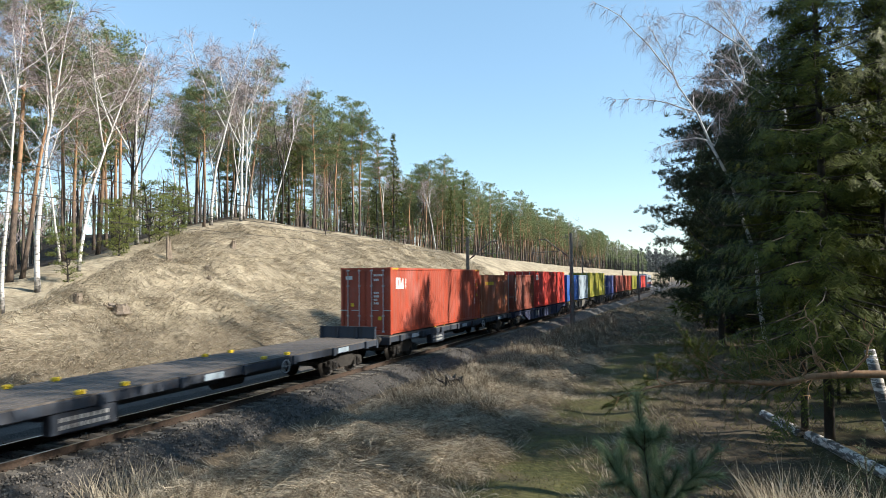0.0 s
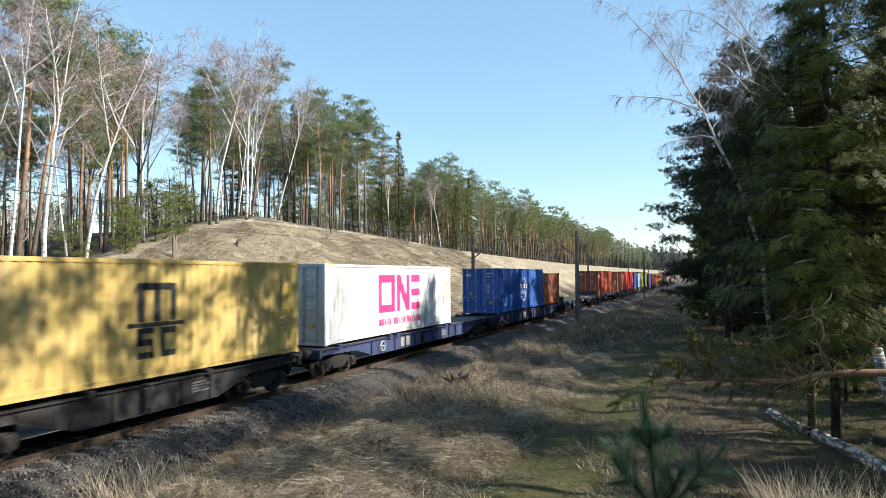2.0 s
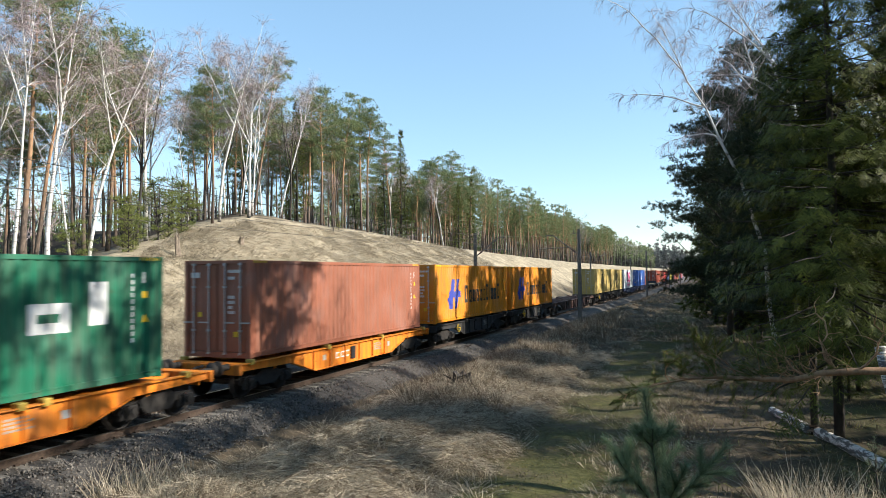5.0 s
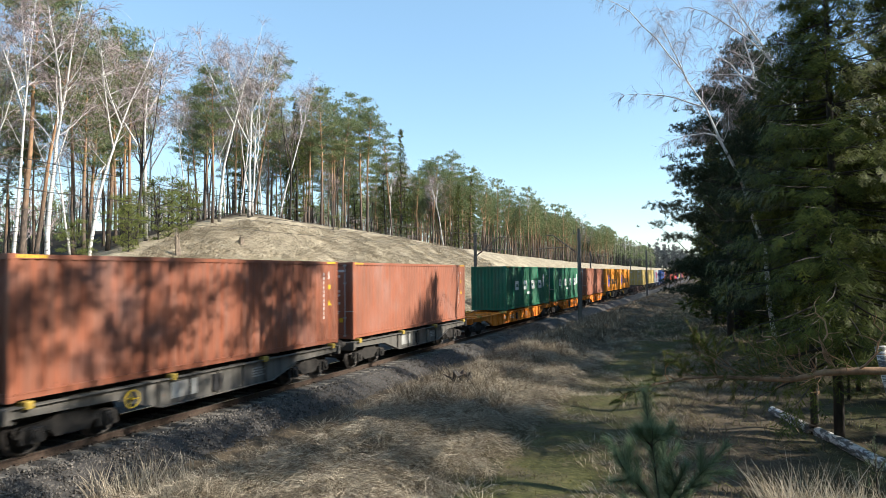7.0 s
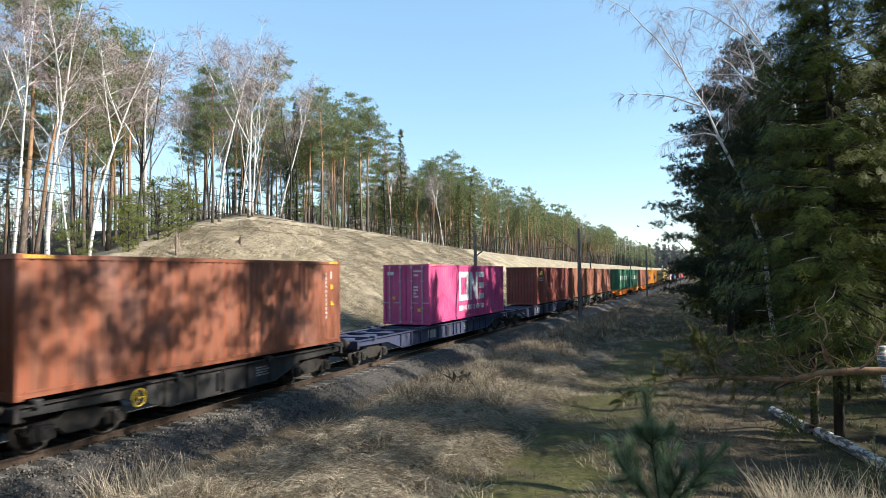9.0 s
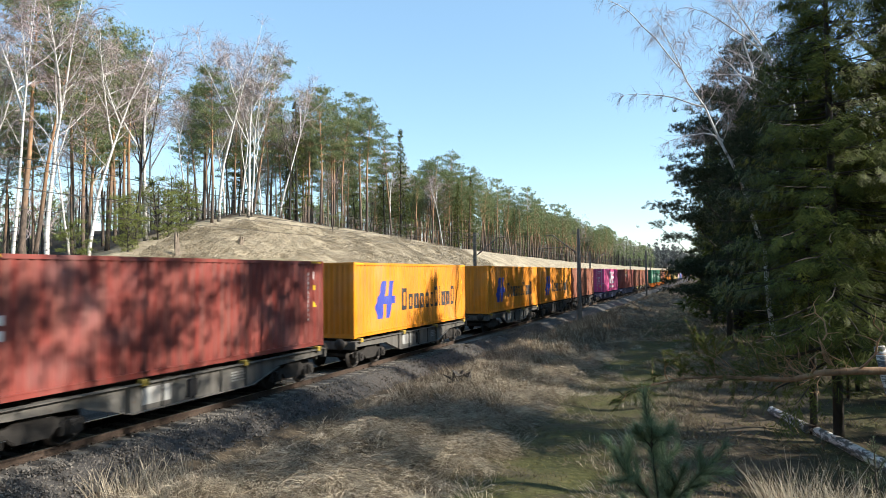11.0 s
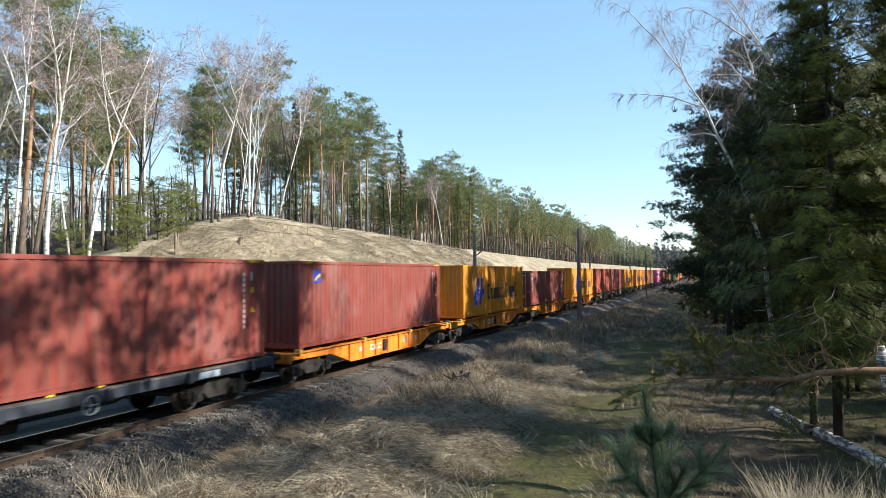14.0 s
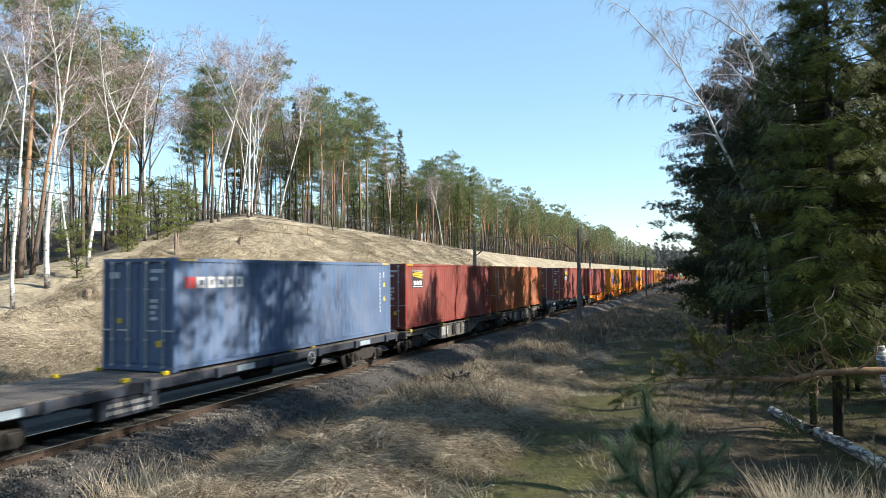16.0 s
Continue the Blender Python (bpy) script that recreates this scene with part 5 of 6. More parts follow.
def locomotive(u):
    """The engine far ahead: body with cabs, stripe, windows and roof gear."""
    L = 15.6
    ob = tagged(new("locomotive"), "white, red and blue electric locomotive hauling the train", "locomotive")
    g = Geo()
    g.prism([(0.5, 1.0), (0.5, 2.1), (0.95, 3.6), (1.4, 3.85), (L - 1.4, 3.85), (L - 0.95, 3.6), (L - 0.5, 2.1), (L - 0.5, 1.0)], -1.45, 1.45)
    body = part("body", g, PAINT["white"], ob)
    for z0, z1, c in ((1.1, 1.75, "navy"), (1.8, 2.2, "bright_red")):
        g = Geo()
        g.box(-1.456, 1.456, 1.0, L - 1.0, z0, z1)
        part("stripe", g, PAINT[c], body)
    for y0, y1 in ((1.3, 2.2), (5.0, 6.2), (9.2, 10.4), (L - 2.2, L - 1.3)):
        g = Geo()
        g.box(1.452, 1.458, y0, y1, 2.6, 3.3)
        part("window", g, GLASS, body)
    g = Geo()
    g.add([(-1.1, 0.55, 2.35), (1.1, 0.55, 2.35), (1.1, 0.88, 3.45), (-1.1, 0.88, 3.45)], [(0, 1, 2, 3)])
    part("windscreen", g, GLASS, body)
    g = Geo()
    g.box(-1.3, 1.3, 0.6, L - 0.6, 0.75, 1.0)
    part("underframe", g, BOGIE, ob)
    g = Geo()
    g.tube([(0, 4.0, 3.9), (0, 5.2, 4.6), (0, 4.1, 5.35), (-0.8, 4.1, 5.45), (0.8, 4.1, 5.45)], 0.03, 5)
    part("pantograph", g, POLE, ob)
    g = Geo()
    g.cbox(-0.9, 0.9, 6.5, 12.0, 3.85, 4.15, 0.05)
    part("roof_box", g, GALV, ob)
    for y in (3.4, L - 3.4):
        bogie(ob, y, "navy")
    buffers(ob, L, PAINT["white"])
    MOVING.append((ob, 0.0, u, 0.0))


# ---- marks
def emblem_word(H, y=1.75):
    k = y
    lo, hi, m0, m1 = 0.62, 2.15, 1.2, 1.52
    em = [(k, 1.05, 1.15, k + 0.2, lo, 1.42), (k + 0.2, lo, 1.42, k + 0.45, lo, 1.74), (k + 0.45, lo, 1.74, k + 0.6, lo, hi), (k + 0.6, lo, hi, k + 0.64, lo, hi), (k + 0.64, lo, hi, k + 0.99, hi - 0.01, hi),
          (k + 0.78, m0, m0 + 0.01, k + 0.85, m0, m1), (k + 0.85, m0, m1, k + 1.06, m0, m1), (k + 1.06, m0, m1, k + 1.13, m1 - 0.01, m1),
          (k + 0.93, lo, lo + 0.01, k + 1.28, lo, hi), (k + 1.28, lo, hi, k + 1.34, lo, hi), (k + 1.34, lo, hi, k + 1.69, hi - 0.01, hi),
          (k + 1.48, m0, m0 + 0.01, k + 1.55, m0, m1), (k + 1.55, m0, m1, k + 1.8, m0, m1)]
    t = word(k + 2.5, 0.87, 0.68, [0.52, 0.43, 0.46, 0.43, 0.46, 0.29, 0.47, 0.12, 0.48, 0.43, 0.46], 0.175, (0, 6, 7, 10))
    return (("emblem", em, NAVY, "blue arrow-like emblem"), ("word_mark", t, BLACK, "row of dark letter-sized shapes"))


def block_shapes(y, z, h, ink, words):
    s = ring(y, z, h, h, h * 0.2) + [bar(y + 1.14 * h, z, 0.2 * h, h), bar(y + 1.74 * h, z, 0.2 * h, h), (y + 1.34 * h, z + 0.55 * h, z + h, y + 1.74 * h, z, z + 0.45 * h)]
    s += [bar(y + 2.08 * h, z + q * h, 0.62 * h, 0.2 * h) for q in (0, 0.4, 0.8)]
    row = [bar(y + 0.05 * h + i * 0.148 * h, z - 0.34 * h, 0.1 * h, 0.17 * h) for i in range(18) if i not in (5, 11)]
    return (("block_mark", s, ink, words), ("small_row", row, ink, ""))


def wave_shapes(y, z, s):
    a = [bar(y, z, 0.18 * s, 0.9 * s), bar(y + 0.5 * s, z, 0.18 * s, 0.86 * s), bar(y + 1.0 * s, z, 0.18 * s, 0.9 * s), bar(y + 0.12 * s, z + 0.74 * s, 0.95 * s, 0.17 * s), bar(y - 0.3 * s, z - 0.12 * s, 1.75 * s, 0.1 * s)]
    a += [bar(y, z - 0.85 * s, 0.5 * s, 0.15 * s), bar(y, z - 0.55 * s, 0.5 * s, 0.15 * s), bar(y, z - 0.27 * s, 0.5 * s, 0.13 * s), bar(y, z - 0.55 * s, 0.14 * s, 0.4 * s), bar(y + 0.36 * s, z - 0.85 * s, 0.14 * s, 0.4 * s)]
    a += [bar(y + 0.68 * s, z - 0.85 * s, 0.16 * s, 0.7 * s), bar(y + 0.84 * s, z - 0.85 * s, 0.34 * s, 0.15 * s), bar(y + 0.84 * s, z - 0.3 * s, 0.34 * s, 0.15 * s)]
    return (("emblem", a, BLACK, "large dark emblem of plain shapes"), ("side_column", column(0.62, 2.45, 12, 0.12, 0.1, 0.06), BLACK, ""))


def globe_shapes(y, z, r, H):
    out = []
    for k in range(20):
        a0, a1 = 6.28319 * k / 20, 6.28319 * (k + 0.72) / 20
        p, q = (y + r * math.cos(a0), z + r * math.sin(a0)), (y + r * math.cos(a1), z + r * math.sin(a1))
        if abs(p[1] - z) < 0.42 * r:
            continue
        if p[0] > q[0]:
            p, q = q, p
        out.append((p[0], p[1] - 0.05, p[1] + 0.05, q[0] + 0.01, q[1] - 0.05, q[1] + 0.05))
    out += word(y - 1.15 * r, z + 0.04, 0.30, [0.30] * 5, 0.09) + word(y - 1.05 * r, z - 0.34, 0.22, [0.17, 0.17, 0.06, 0.17, 0.17, 0.06, 0.17, 0.2], 0.07)
    return (("emblem", out, WHITE, "white globe emblem with rows of shapes"), ("side_column", [b for k in range(6) for b in ring(0.42, 2.05 - k * 0.26, 0.22, 0.2, 0.06)], WHITE, "column of white characters as plain squares"))


def tall_word(y, z, n, ink, h=0.2, w=0.26):
    return (("word_mark", [b for k in range(n) for b in ring(y, z - k * (h + 0.09), w, h, 0.07)], ink, "upright row of pale shapes"),)


def spaced(y, z, h, n, step, ink):
    return (("word_mark", [b for k in range(n) for b in ring(y + k * step, z, 0.95, h, 0.22)], ink, "row of large white letter-sized shapes"), ("small_row", [bar(y + 3.2 + 0.22 * k, z - 0.36, 0.16, 0.18) for k in range(5)], ink, ""), ("side_strip", [bar(y + 7.95, z + 0.1, 0.5, 0.95)], ink, ""))


BADGE = (("badge_ground", [bar(0.70, 1.80, 1.2, 0.80)], BLACK, "dark badge"),
         ("badge_stripe", [(0.76, 2.34, 2.37, 1.84, 2.22, 2.30), (0.76, 2.39, 2.42, 1.84, 2.34, 2.42), (0.76, 2.44, 2.47, 1.84, 2.46, 2.54)], YELLOW, "fan of yellow stripes"),
         ("badge_row", [bar(0.74, 1.83, 1.12, 0.04), bar(0.74, 2.55, 1.12, 0.03), bar(0.78, 1.92, 0.08, 0.28)] + [bar(0.92 + 0.15 * k, 1.92, 0.11, 0.2) for k in range(6)], WHITE, "row of white shapes"))
PLAIN = "weathered %s forty-foot corrugated shipping container on a wagon"
F = 12.192
T = 6.058


def train():
    # far ahead at the start
    locomotive(158.0)
    for u, c, l in ((146.6, "bright_red", F), (140.2, "navy", T), (128.2, "olive", 9.3), (116.6, "red_orange", 11.2), (103.6, "maroon", F), (95.2, "navy", T), (79.6, "olive", F)):
        container(u, l, c, "weathered %s container far along the train" % c.replace("_", " "), u < 90)
    container(72.0, T, "pale_blue", "pale blue twenty-foot container on a grey wagon", False)
    container(65.7, T, "blue", "blue twenty-foot container on a grey wagon", False)
    container(52.1, F, "bright_red", "bright red forty-foot container with white mark", True, True, (("mark", ring(0.7, 2.2, 0.35, 0.4, 0.1) + ring(1.15, 2.2, 0.35, 0.4, 0.1) + [bar(1.6, 2.2, 0.12, 0.4)], WHITE, "white mark of plain shapes"),))
    container(45.9, T, "brown_red", "rusty brown twenty-foot container with pale lettering shapes", False, True, tall_word(0.5, 2.2, 6, WHITE))
    container(38.5, T, "rust", "rust-coloured twenty-foot container with a small yellow mark", False, True, (("mark", [bar(1.0 + 0.3 * k, 1.95, 0.22, 0.2) for k in range(6)], YELLOW, "yellow row of shapes"),))
    container(26.1, F, "red_orange", "orange-red forty-foot container with white mark and doors", True, True, (("mark", ring(0.62, 1.95, 0.4, 0.5, 0.12) + [(1.1, 1.95, 2.05, 1.28, 1.95, 2.45), (1.28, 1.95, 2.45, 1.46, 1.95, 2.05), bar(1.55, 1.95, 0.13, 0.5)], WHITE, "white mark of plain shapes"),))
    for u, l, c in ((143.0, 14.6, "black"), (128.0, 14.6, "black"), (115.6, 12.2, "grey"), (102.4, 12.9, "black"), (93.4, 9.0, "blue"), (79.0, 14.2, "black"), (65.2, 13.6, "grey"), (45.6, 19.4, "blue_grey")):
        skeleton_wagon(u, l, c, "%s container wagon far along the train" % c.replace("_", " "))
    flat_wagon(25.3, 20.0, "dark navy flat wagon with flaking paint under containers", (False, False))
    flat_wagon(4.7, 20.4, "empty dark navy flat wagon with worn deck and raised end flaps")
    # blue box and a red twenty-foot box
    container(-14.6, F, "blue", "bright blue forty-foot container with white globe emblem", True, True, globe_shapes(6.15, 1.45, 0.80, HC))
    container(-2.3, T, "rust", "rusty red twenty-foot container with a small badge", False, True, (("badge", [bar(0.9, 1.9, 0.42, 0.42)], WHITE, ""),))
    skeleton_wagon(-16.4, 21.0, "blue_grey", "blue-grey container wagon with fish-belly sills", 0.45)
    container(-35.3, F, "white", "white forty-foot container with large magenta block shapes", True, True, block_shapes(4.1, 0.93, 1.55, MAGENTA_INK, "large magenta block shapes"))
    skeleton_wagon(-36.2, 19.7, "blue", "blue container wagon with a partly empty deck", 0.5, WHITE, True)
    for u in (-49.15, -62.3):
        container(u, F, "yellow", "pale yellow forty-foot container with dark emblem", True, True, wave_shapes(5.58, 1.38, 1.03))
        skeleton_wagon(u - 0.5, 13.15, "black", "black container wagon with fish-belly sills", 0.40, YELLOW if u < -60 else None)
    skeleton_wagon(-83.2, 20.3, "brown", "empty rusty brown container wagon with open frame", 0.30, BOGIE)
    for u in (-95.9, -109.05):
        container(u, F, "orange", "bright orange forty-foot container with blue emblem", True, u < -100, emblem_word(HC))
        skeleton_wagon(u - 0.5, 13.15, "black", "black container wagon with fish-belly sills", 0.40, YELLOW)
    container(-123.1, F, "salmon", PLAIN % "brown-red", True, True)
    skeleton_wagon(-124.1, 14.5, "orange", "orange container wagon with fish-belly sills", 0.40)
    container(-138.65, F, "green", "dark green forty-foot container with white letter-sized shapes", True, True, spaced(2.15, 1.27, 0.62, 4, 2.18, WHITE))
    skeleton_wagon(-139.6, 15.3, "orange", "orange container wagon with fish-belly sills", 0.40)
    container(-152.65, F, "green", "dark green forty-foot container with white letter-sized shapes", True, False, spaced(2.15, 1.27, 0.62, 4, 2.18, WHITE))
    skeleton_wagon(-160.0, 20.2, "orange", "orange container wagon with a partly empty frame", 0.40)
    container(-172.75, F, "salmon", PLAIN % "faded brown-red", True, True)
    skeleton_wagon(-173.3, 13.2, "grey", "dirty grey container wagon with yellow spigots", 0.42)
    container(-186.05, F, "copper", PLAIN % "faded copper-brown", True, False)
    skeleton_wagon(-186.6, 13.2, "grey", "dirty grey container wagon with yellow handbrake wheel", 0.42, YELLOW)
    container(-200.15, F, "maroon", PLAIN % "maroon", True, False, BADGE)
    skeleton_wagon(-207.9, 20.6, "blue_grey", "blue-grey container wagon with a partly empty frame", 0.45)
    container(-221.2, F, "magenta", "bright magenta forty-foot container with white block shapes", True, True, block_shapes(4.1, 0.98, 1.55, WHITE, "large white block shapes"))
    skeleton_wagon(-228.7, 20.5, "blue_grey", "dark blue-grey container wagon with a partly empty frame", 0.45)
    container(-241.6, F, "copper", PLAIN % "copper-brown", True, False)
    skeleton_wagon(-242.1, 13.15, "black", "black container wagon with yellow handbrake wheel", 0.40, YELLOW)
    for u, c in ((-254.65, "black"), (-267.85, "grey"), (-284.05, "grey")):
        container(u, F, "orange", "bright orange forty-foot container with blue emblem", True, False, emblem_word(HC))
        skeleton_wagon(u - 0.5, 13.15, c, "%s container wagon with fish-belly sills" % c, 0.40)
    container(-298.4, F, "maroon", PLAIN % "maroon", True, True, (("patch", [bar(0.7, 1.2, 0.2, 0.2), bar(0.7, 1.5, 0.2, 0.2)], WHITE, ""),))
    skeleton_wagon(-298.9, 13.2, "grey", "dirty grey container wagon with pale data panels", 0.42)
    container(-311.55, F, "red_orange", PLAIN % "faded red", True, True, (("badge", [bar(0.8, 2.15, 0.45, 0.45)], NAVY, "small blue badge"), ("badge_mark", [(0.86, 2.22, 2.3, 1.18, 2.38, 2.48)], YELLOW, ""), ("patch", [bar(0.85, 0.7, 0.3, 0.25)], WHITE, "")))
    skeleton_wagon(-312.2, 13.2, "grey", "dirty grey container wagon with yellow handbrake wheel", 0.42, YELLOW)
    container(-325.4, F, "orange", "bright orange forty-foot container with blue emblem", True, False, emblem_word(HC))
    skeleton_wagon(-326.7, 14.4, "orange", "orange container wagon with fish-belly sills", 0.40, YELLOW)
    container(-341.3, F, "maroon", "maroon forty-foot low container with white upright lettering shapes", False, True, tall_word(0.5, 2.1, 4, WHITE, 0.26, 0.3))
    skeleton_wagon(-342.3, 15.3, "orange", "orange container wagon with fish-belly sills", 0.40)
    container(-355.6, F, "orange", "bright orange forty-foot container with blue emblem", True, False, emblem_word(HC))
    w = skeleton_wagon(-357.3, 15.0, "orange", "orange container wagon with pale marks on its sill", 0.40)
    g = Geo()
    for y in (6.0, 6.55, 7.05):
        g.tube([(1.216, y + 0.17 * math.cos(a), 0.72 + 0.13 * math.sin(a)) for a in [0.6 + 5.2 * k / 12 for k in range(13)]], 0.02, 4)
    part("sill_mark", g, WHITE, w, "white mark of three open rings")
    container(-371.2, F, "maroon", PLAIN % "maroon", True, False, (("badge", [bar(0.9, 2.15, 0.45, 0.45)], NAVY, "small blue badge"), ("badge_mark", [(0.96, 2.22, 2.3, 1.28, 2.38, 2.48)], YELLOW, "")))
    skeleton_wagon(-372.3, 15.0, "orange", "orange container wagon with fish-belly sills", 0.40)
    container(-385.25, F, "maroon", PLAIN % "maroon", True, True, BADGE)
    flat_wagon(-392.7, 20.4, "dark navy flat wagon with worn deck under a container", (True, False))
    container(-405.5, F, "orange_brown", PLAIN % "orange-brown", True, True, tall_word(0.55, 2.35, 6, WHITE, 0.22, 0.26))
    skeleton_wagon(-406.1, 13.2, "grey", "dirty grey container wagon with a handbrake wheel", 0.42, GALV)
    container(-418.7, F, "maroon", PLAIN % "maroon", True, True, BADGE)
    skeleton_wagon(-419.3, 13.2, "grey", "dirty grey container wagon with pale data panels", 0.42)
    container(-432.4, F, "slate_blue", "faded slate blue forty-foot container with pale word shapes", True, True,
              (("word_mark", word(0.85, 2.1, 0.30, [0.3, 0.3, 0.3, 0.3, 0.3], 0.08), WHITE, "white row of shapes"), ("mark", [bar(0.4, 2.1, 0.14, 0.3), bar(0.6, 2.1, 0.14, 0.3)], PAINT["bright_red"], "red shapes")))
    flat_wagon(-440.0, 20.6, "dark navy flat wagon with worn deck and flaking blue paint", (True, False))


train()
# ---------------------------------------------------------------- grass, stones and small things
def blades(name, base, way, length, width, bend, mats, label, pick=None, seed=0):
    """Many bent blades in one mesh of stuff. base, way: n x 3; bend: how far the tip falls over."""
    rng = np.random.default_rng(seed)
    n = len(base)
    side = np.cross(way, rng.normal(size=(n, 3)))
    side /= np.linalg.norm(side, axis=1)[:, None] + 1e-9
    L, Wd = length[:, None], width[:, None]
    mid = base + way * L * 0.55
    fall = np.stack([rng.normal(0, 0.35, n), rng.normal(0, 0.35, n), -np.ones(n)], -1) * bend[:, None] * L
    tip = base + way * L + fall
    v = np.stack([base - side * Wd, base + side * Wd, mid + fall * 0.22 + side * Wd * 0.8, mid + fall * 0.22 - side * Wd * 0.8, tip], 1).reshape(-1, 3)
    k = np.arange(n)[:, None] * 5
    quads, tris = (k + np.array([0, 1, 2, 3])), (k + np.array([3, 2, 4]))
    me = bpy.data.meshes.new(name)
    me.from_pydata(v.tolist(), [], quads.tolist() + tris.tolist())
    for m in mats:
        me.materials.append(m)
    if pick is not None:
        me.polygons.foreach_set("material_index", np.concatenate([pick, pick]).astype(int))
    return tagged(new(name, me), label, "grass", kind="stuff")


def clumps(rng, n_clumps, per, x0, x1, y0, y1, radius, keep=None):
    cx, cy = rng.uniform(x0, x1, n_clumps), y0 + (y1 - y0) * rng.random(n_clumps) ** 1.4
    if keep is not None:
        ok = keep(cx, cy, rng.random(n_clumps))
        cx, cy = cx[ok], cy[ok]
    m = len(cx)
    lean = rng.normal(0, 0.75, (m, 2)) + np.array([-0.3, -0.3])
    idx = np.repeat(np.arange(m), per)
    r, a = radius * np.sqrt(rng.random(m * per)), rng.uniform(0, 6.28, m * per)
    x, y = cx[idx] + r * np.cos(a), cy[idx] + r * np.sin(a)
    base = np.stack([x, y, height(x, y) - 0.03], -1)
    way = np.stack([lean[idx, 0] + rng.normal(0, 0.35, m * per) + 0.5 * r * np.cos(a) / radius, lean[idx, 1] + rng.normal(0, 0.35, m * per) + 0.5 * r * np.sin(a) / radius, np.ones(m * per)], -1)
    way /= np.linalg.norm(way, axis=1)[:, None]
    return base, way, idx


def grasses():
    rng = np.random.default_rng(7)
    # rank dry grass between the ballast and the lane
    lane_free = lambda x, y, r: (np.abs(x - 10.6 - 0.4 * np.sin(y * 0.3)) > 1.1) | (r < 0.10)
    b, w, i = clumps(rng, 1500, 42, 3.2, 13.5, 9.5, 48, 0.33, lane_free)
    n = len(b)
    blades("dry_grass_tussocks", b, w, rng.uniform(0.2, 0.6, n), rng.uniform(0.003, 0.0065, n), rng.uniform(0.15, 0.8, n), [STRAW, STRAW_DARK],
           "rank dry straw-coloured grass in lodged tussocks", (np.sin(i * 12.9898) * 0.5 + rng.normal(0, 0.3, n) > 0.0).astype(int), 1)
    # lodged hummocks: long fine grass combed over low domes
    m, per = 430, 300
    cx, cy = rng.uniform(3.9, 8.7, m), 8.5 + 27 * rng.random(m) ** 1.3
    size, flow = rng.uniform(0.35, 0.8, m), rng.normal(-0.9, 0.9, m)
    k = np.repeat(np.arange(m), per)
    r, a = np.sqrt(rng.random(m * per)), rng.uniform(0, 6.2832, m * per)
    x, y = cx[k] + size[k] * r * np.cos(a), cy[k] + size[k] * r * np.sin(a)
    dome = 0.62 * size[k] * (1 - r ** 2)
    base = np.stack([x, y, height(x, y) + dome - 0.03], -1)
    way = np.stack([np.cos(flow[k]) + 0.9 * r * np.cos(a) + rng.normal(0, 0.3, m * per), np.sin(flow[k]) + 0.9 * r * np.sin(a) + rng.normal(0, 0.3, m * per), 0.30 + rng.normal(0, 0.28, m * per)], -1)
    way /= np.linalg.norm(way, axis=1)[:, None]
    n = m * per
    blades("lodged_grass", base, way, rng.uniform(0.2, 0.55, n), rng.uniform(0.002, 0.0048, n), rng.uniform(0.15, 0.6, n), [STRAW, STRAW_DARK],
           "matted pale dry grass lodged in soft hummocks", (rng.random(n) < 0.25 + 0.45 * (np.sin(k * 7.31) > 0.1)).astype(int), 9)
    # weeds and bushes of dead stalks on the low bank near the track
    b, w, i = clumps(rng, 420, 40, 3.6, 7.6, 20, 62, 0.45)
    w[:, 2] += 0.9
    w /= np.linalg.norm(w, axis=1)[:, None]
    n = len(b)
    blades("dead_weed_stalks", b, w, rng.uniform(0.35, 0.95, n), rng.uniform(0.004, 0.010, n), rng.uniform(0.0, 0.35, n), [STRAW_DARK, STRAW],
           "brown dead weed stalks on the bank by the ballast", (rng.random(n) < 0.35).astype(int), 2)
    # far lane side
    b, w, i = clumps(rng, 900, 22, 3.3, 15.0, 45, 150, 0.6)
    n = len(b)
    blades("lane_side_grass", b, w, rng.uniform(0.3, 0.7, n), rng.uniform(0.010, 0.022, n), rng.uniform(0.1, 0.6, n), [STRAW_DARK, STRAW],
           "old dry grass along the shaded lane", (rng.random(n) < 0.3).astype(int), 3)
    # short green growth on the lane
    b, w, i = clumps(rng, 4600, 18, 8.0, 13.4, 9, 60, 0.32)
    n = len(b)
    blades("lane_moss", b, w, rng.uniform(0.05, 0.15, n), rng.uniform(0.005, 0.010, n), rng.uniform(0.1, 0.6, n), [MOSS_BLADE, STRAW_DARK],
           "short mossy green grass on the lane", (rng.random(n) < 0.25).astype(int), 4)
    # forest-edge floor
    b, w, i = clumps(rng, 1200, 22, 12.0, 22, 12, 45, 0.35)
    n = len(b)
    blades("forest_edge_grass", b, w, rng.uniform(0.12, 0.45, n), rng.uniform(0.005, 0.010, n), rng.uniform(0.1, 0.8, n), [STRAW_DARK, MOSS_BLADE],
           "thin dead grass on the shaded forest edge", (rng.random(n) < 0.2).astype(int), 5)
    # combed dry grass of the cutting slope
    m, per = 4500, 42
    cx, cy = -9.0 - 16.5 * rng.random(m) ** 0.85, 13 + 88 * rng.random(m) ** 1.5
    k = np.repeat(np.arange(m), per)
    n = m * per
    x, y = cx[k] + rng.normal(0, 0.36, n), cy[k] + rng.normal(0, 0.36, n)
    crest = np.interp(y, CREST_Y, CREST_Z)
    ok = (-9.0 - x) * 0.56 < crest + 1.2
    x, y, k = x[ok], y[ok], k[ok]
    n = len(x)
    tone = np.sin(k * 12.9898) * 0.5 + 0.5
    base = np.stack([x, y, height(x, y) - 0.02], -1)
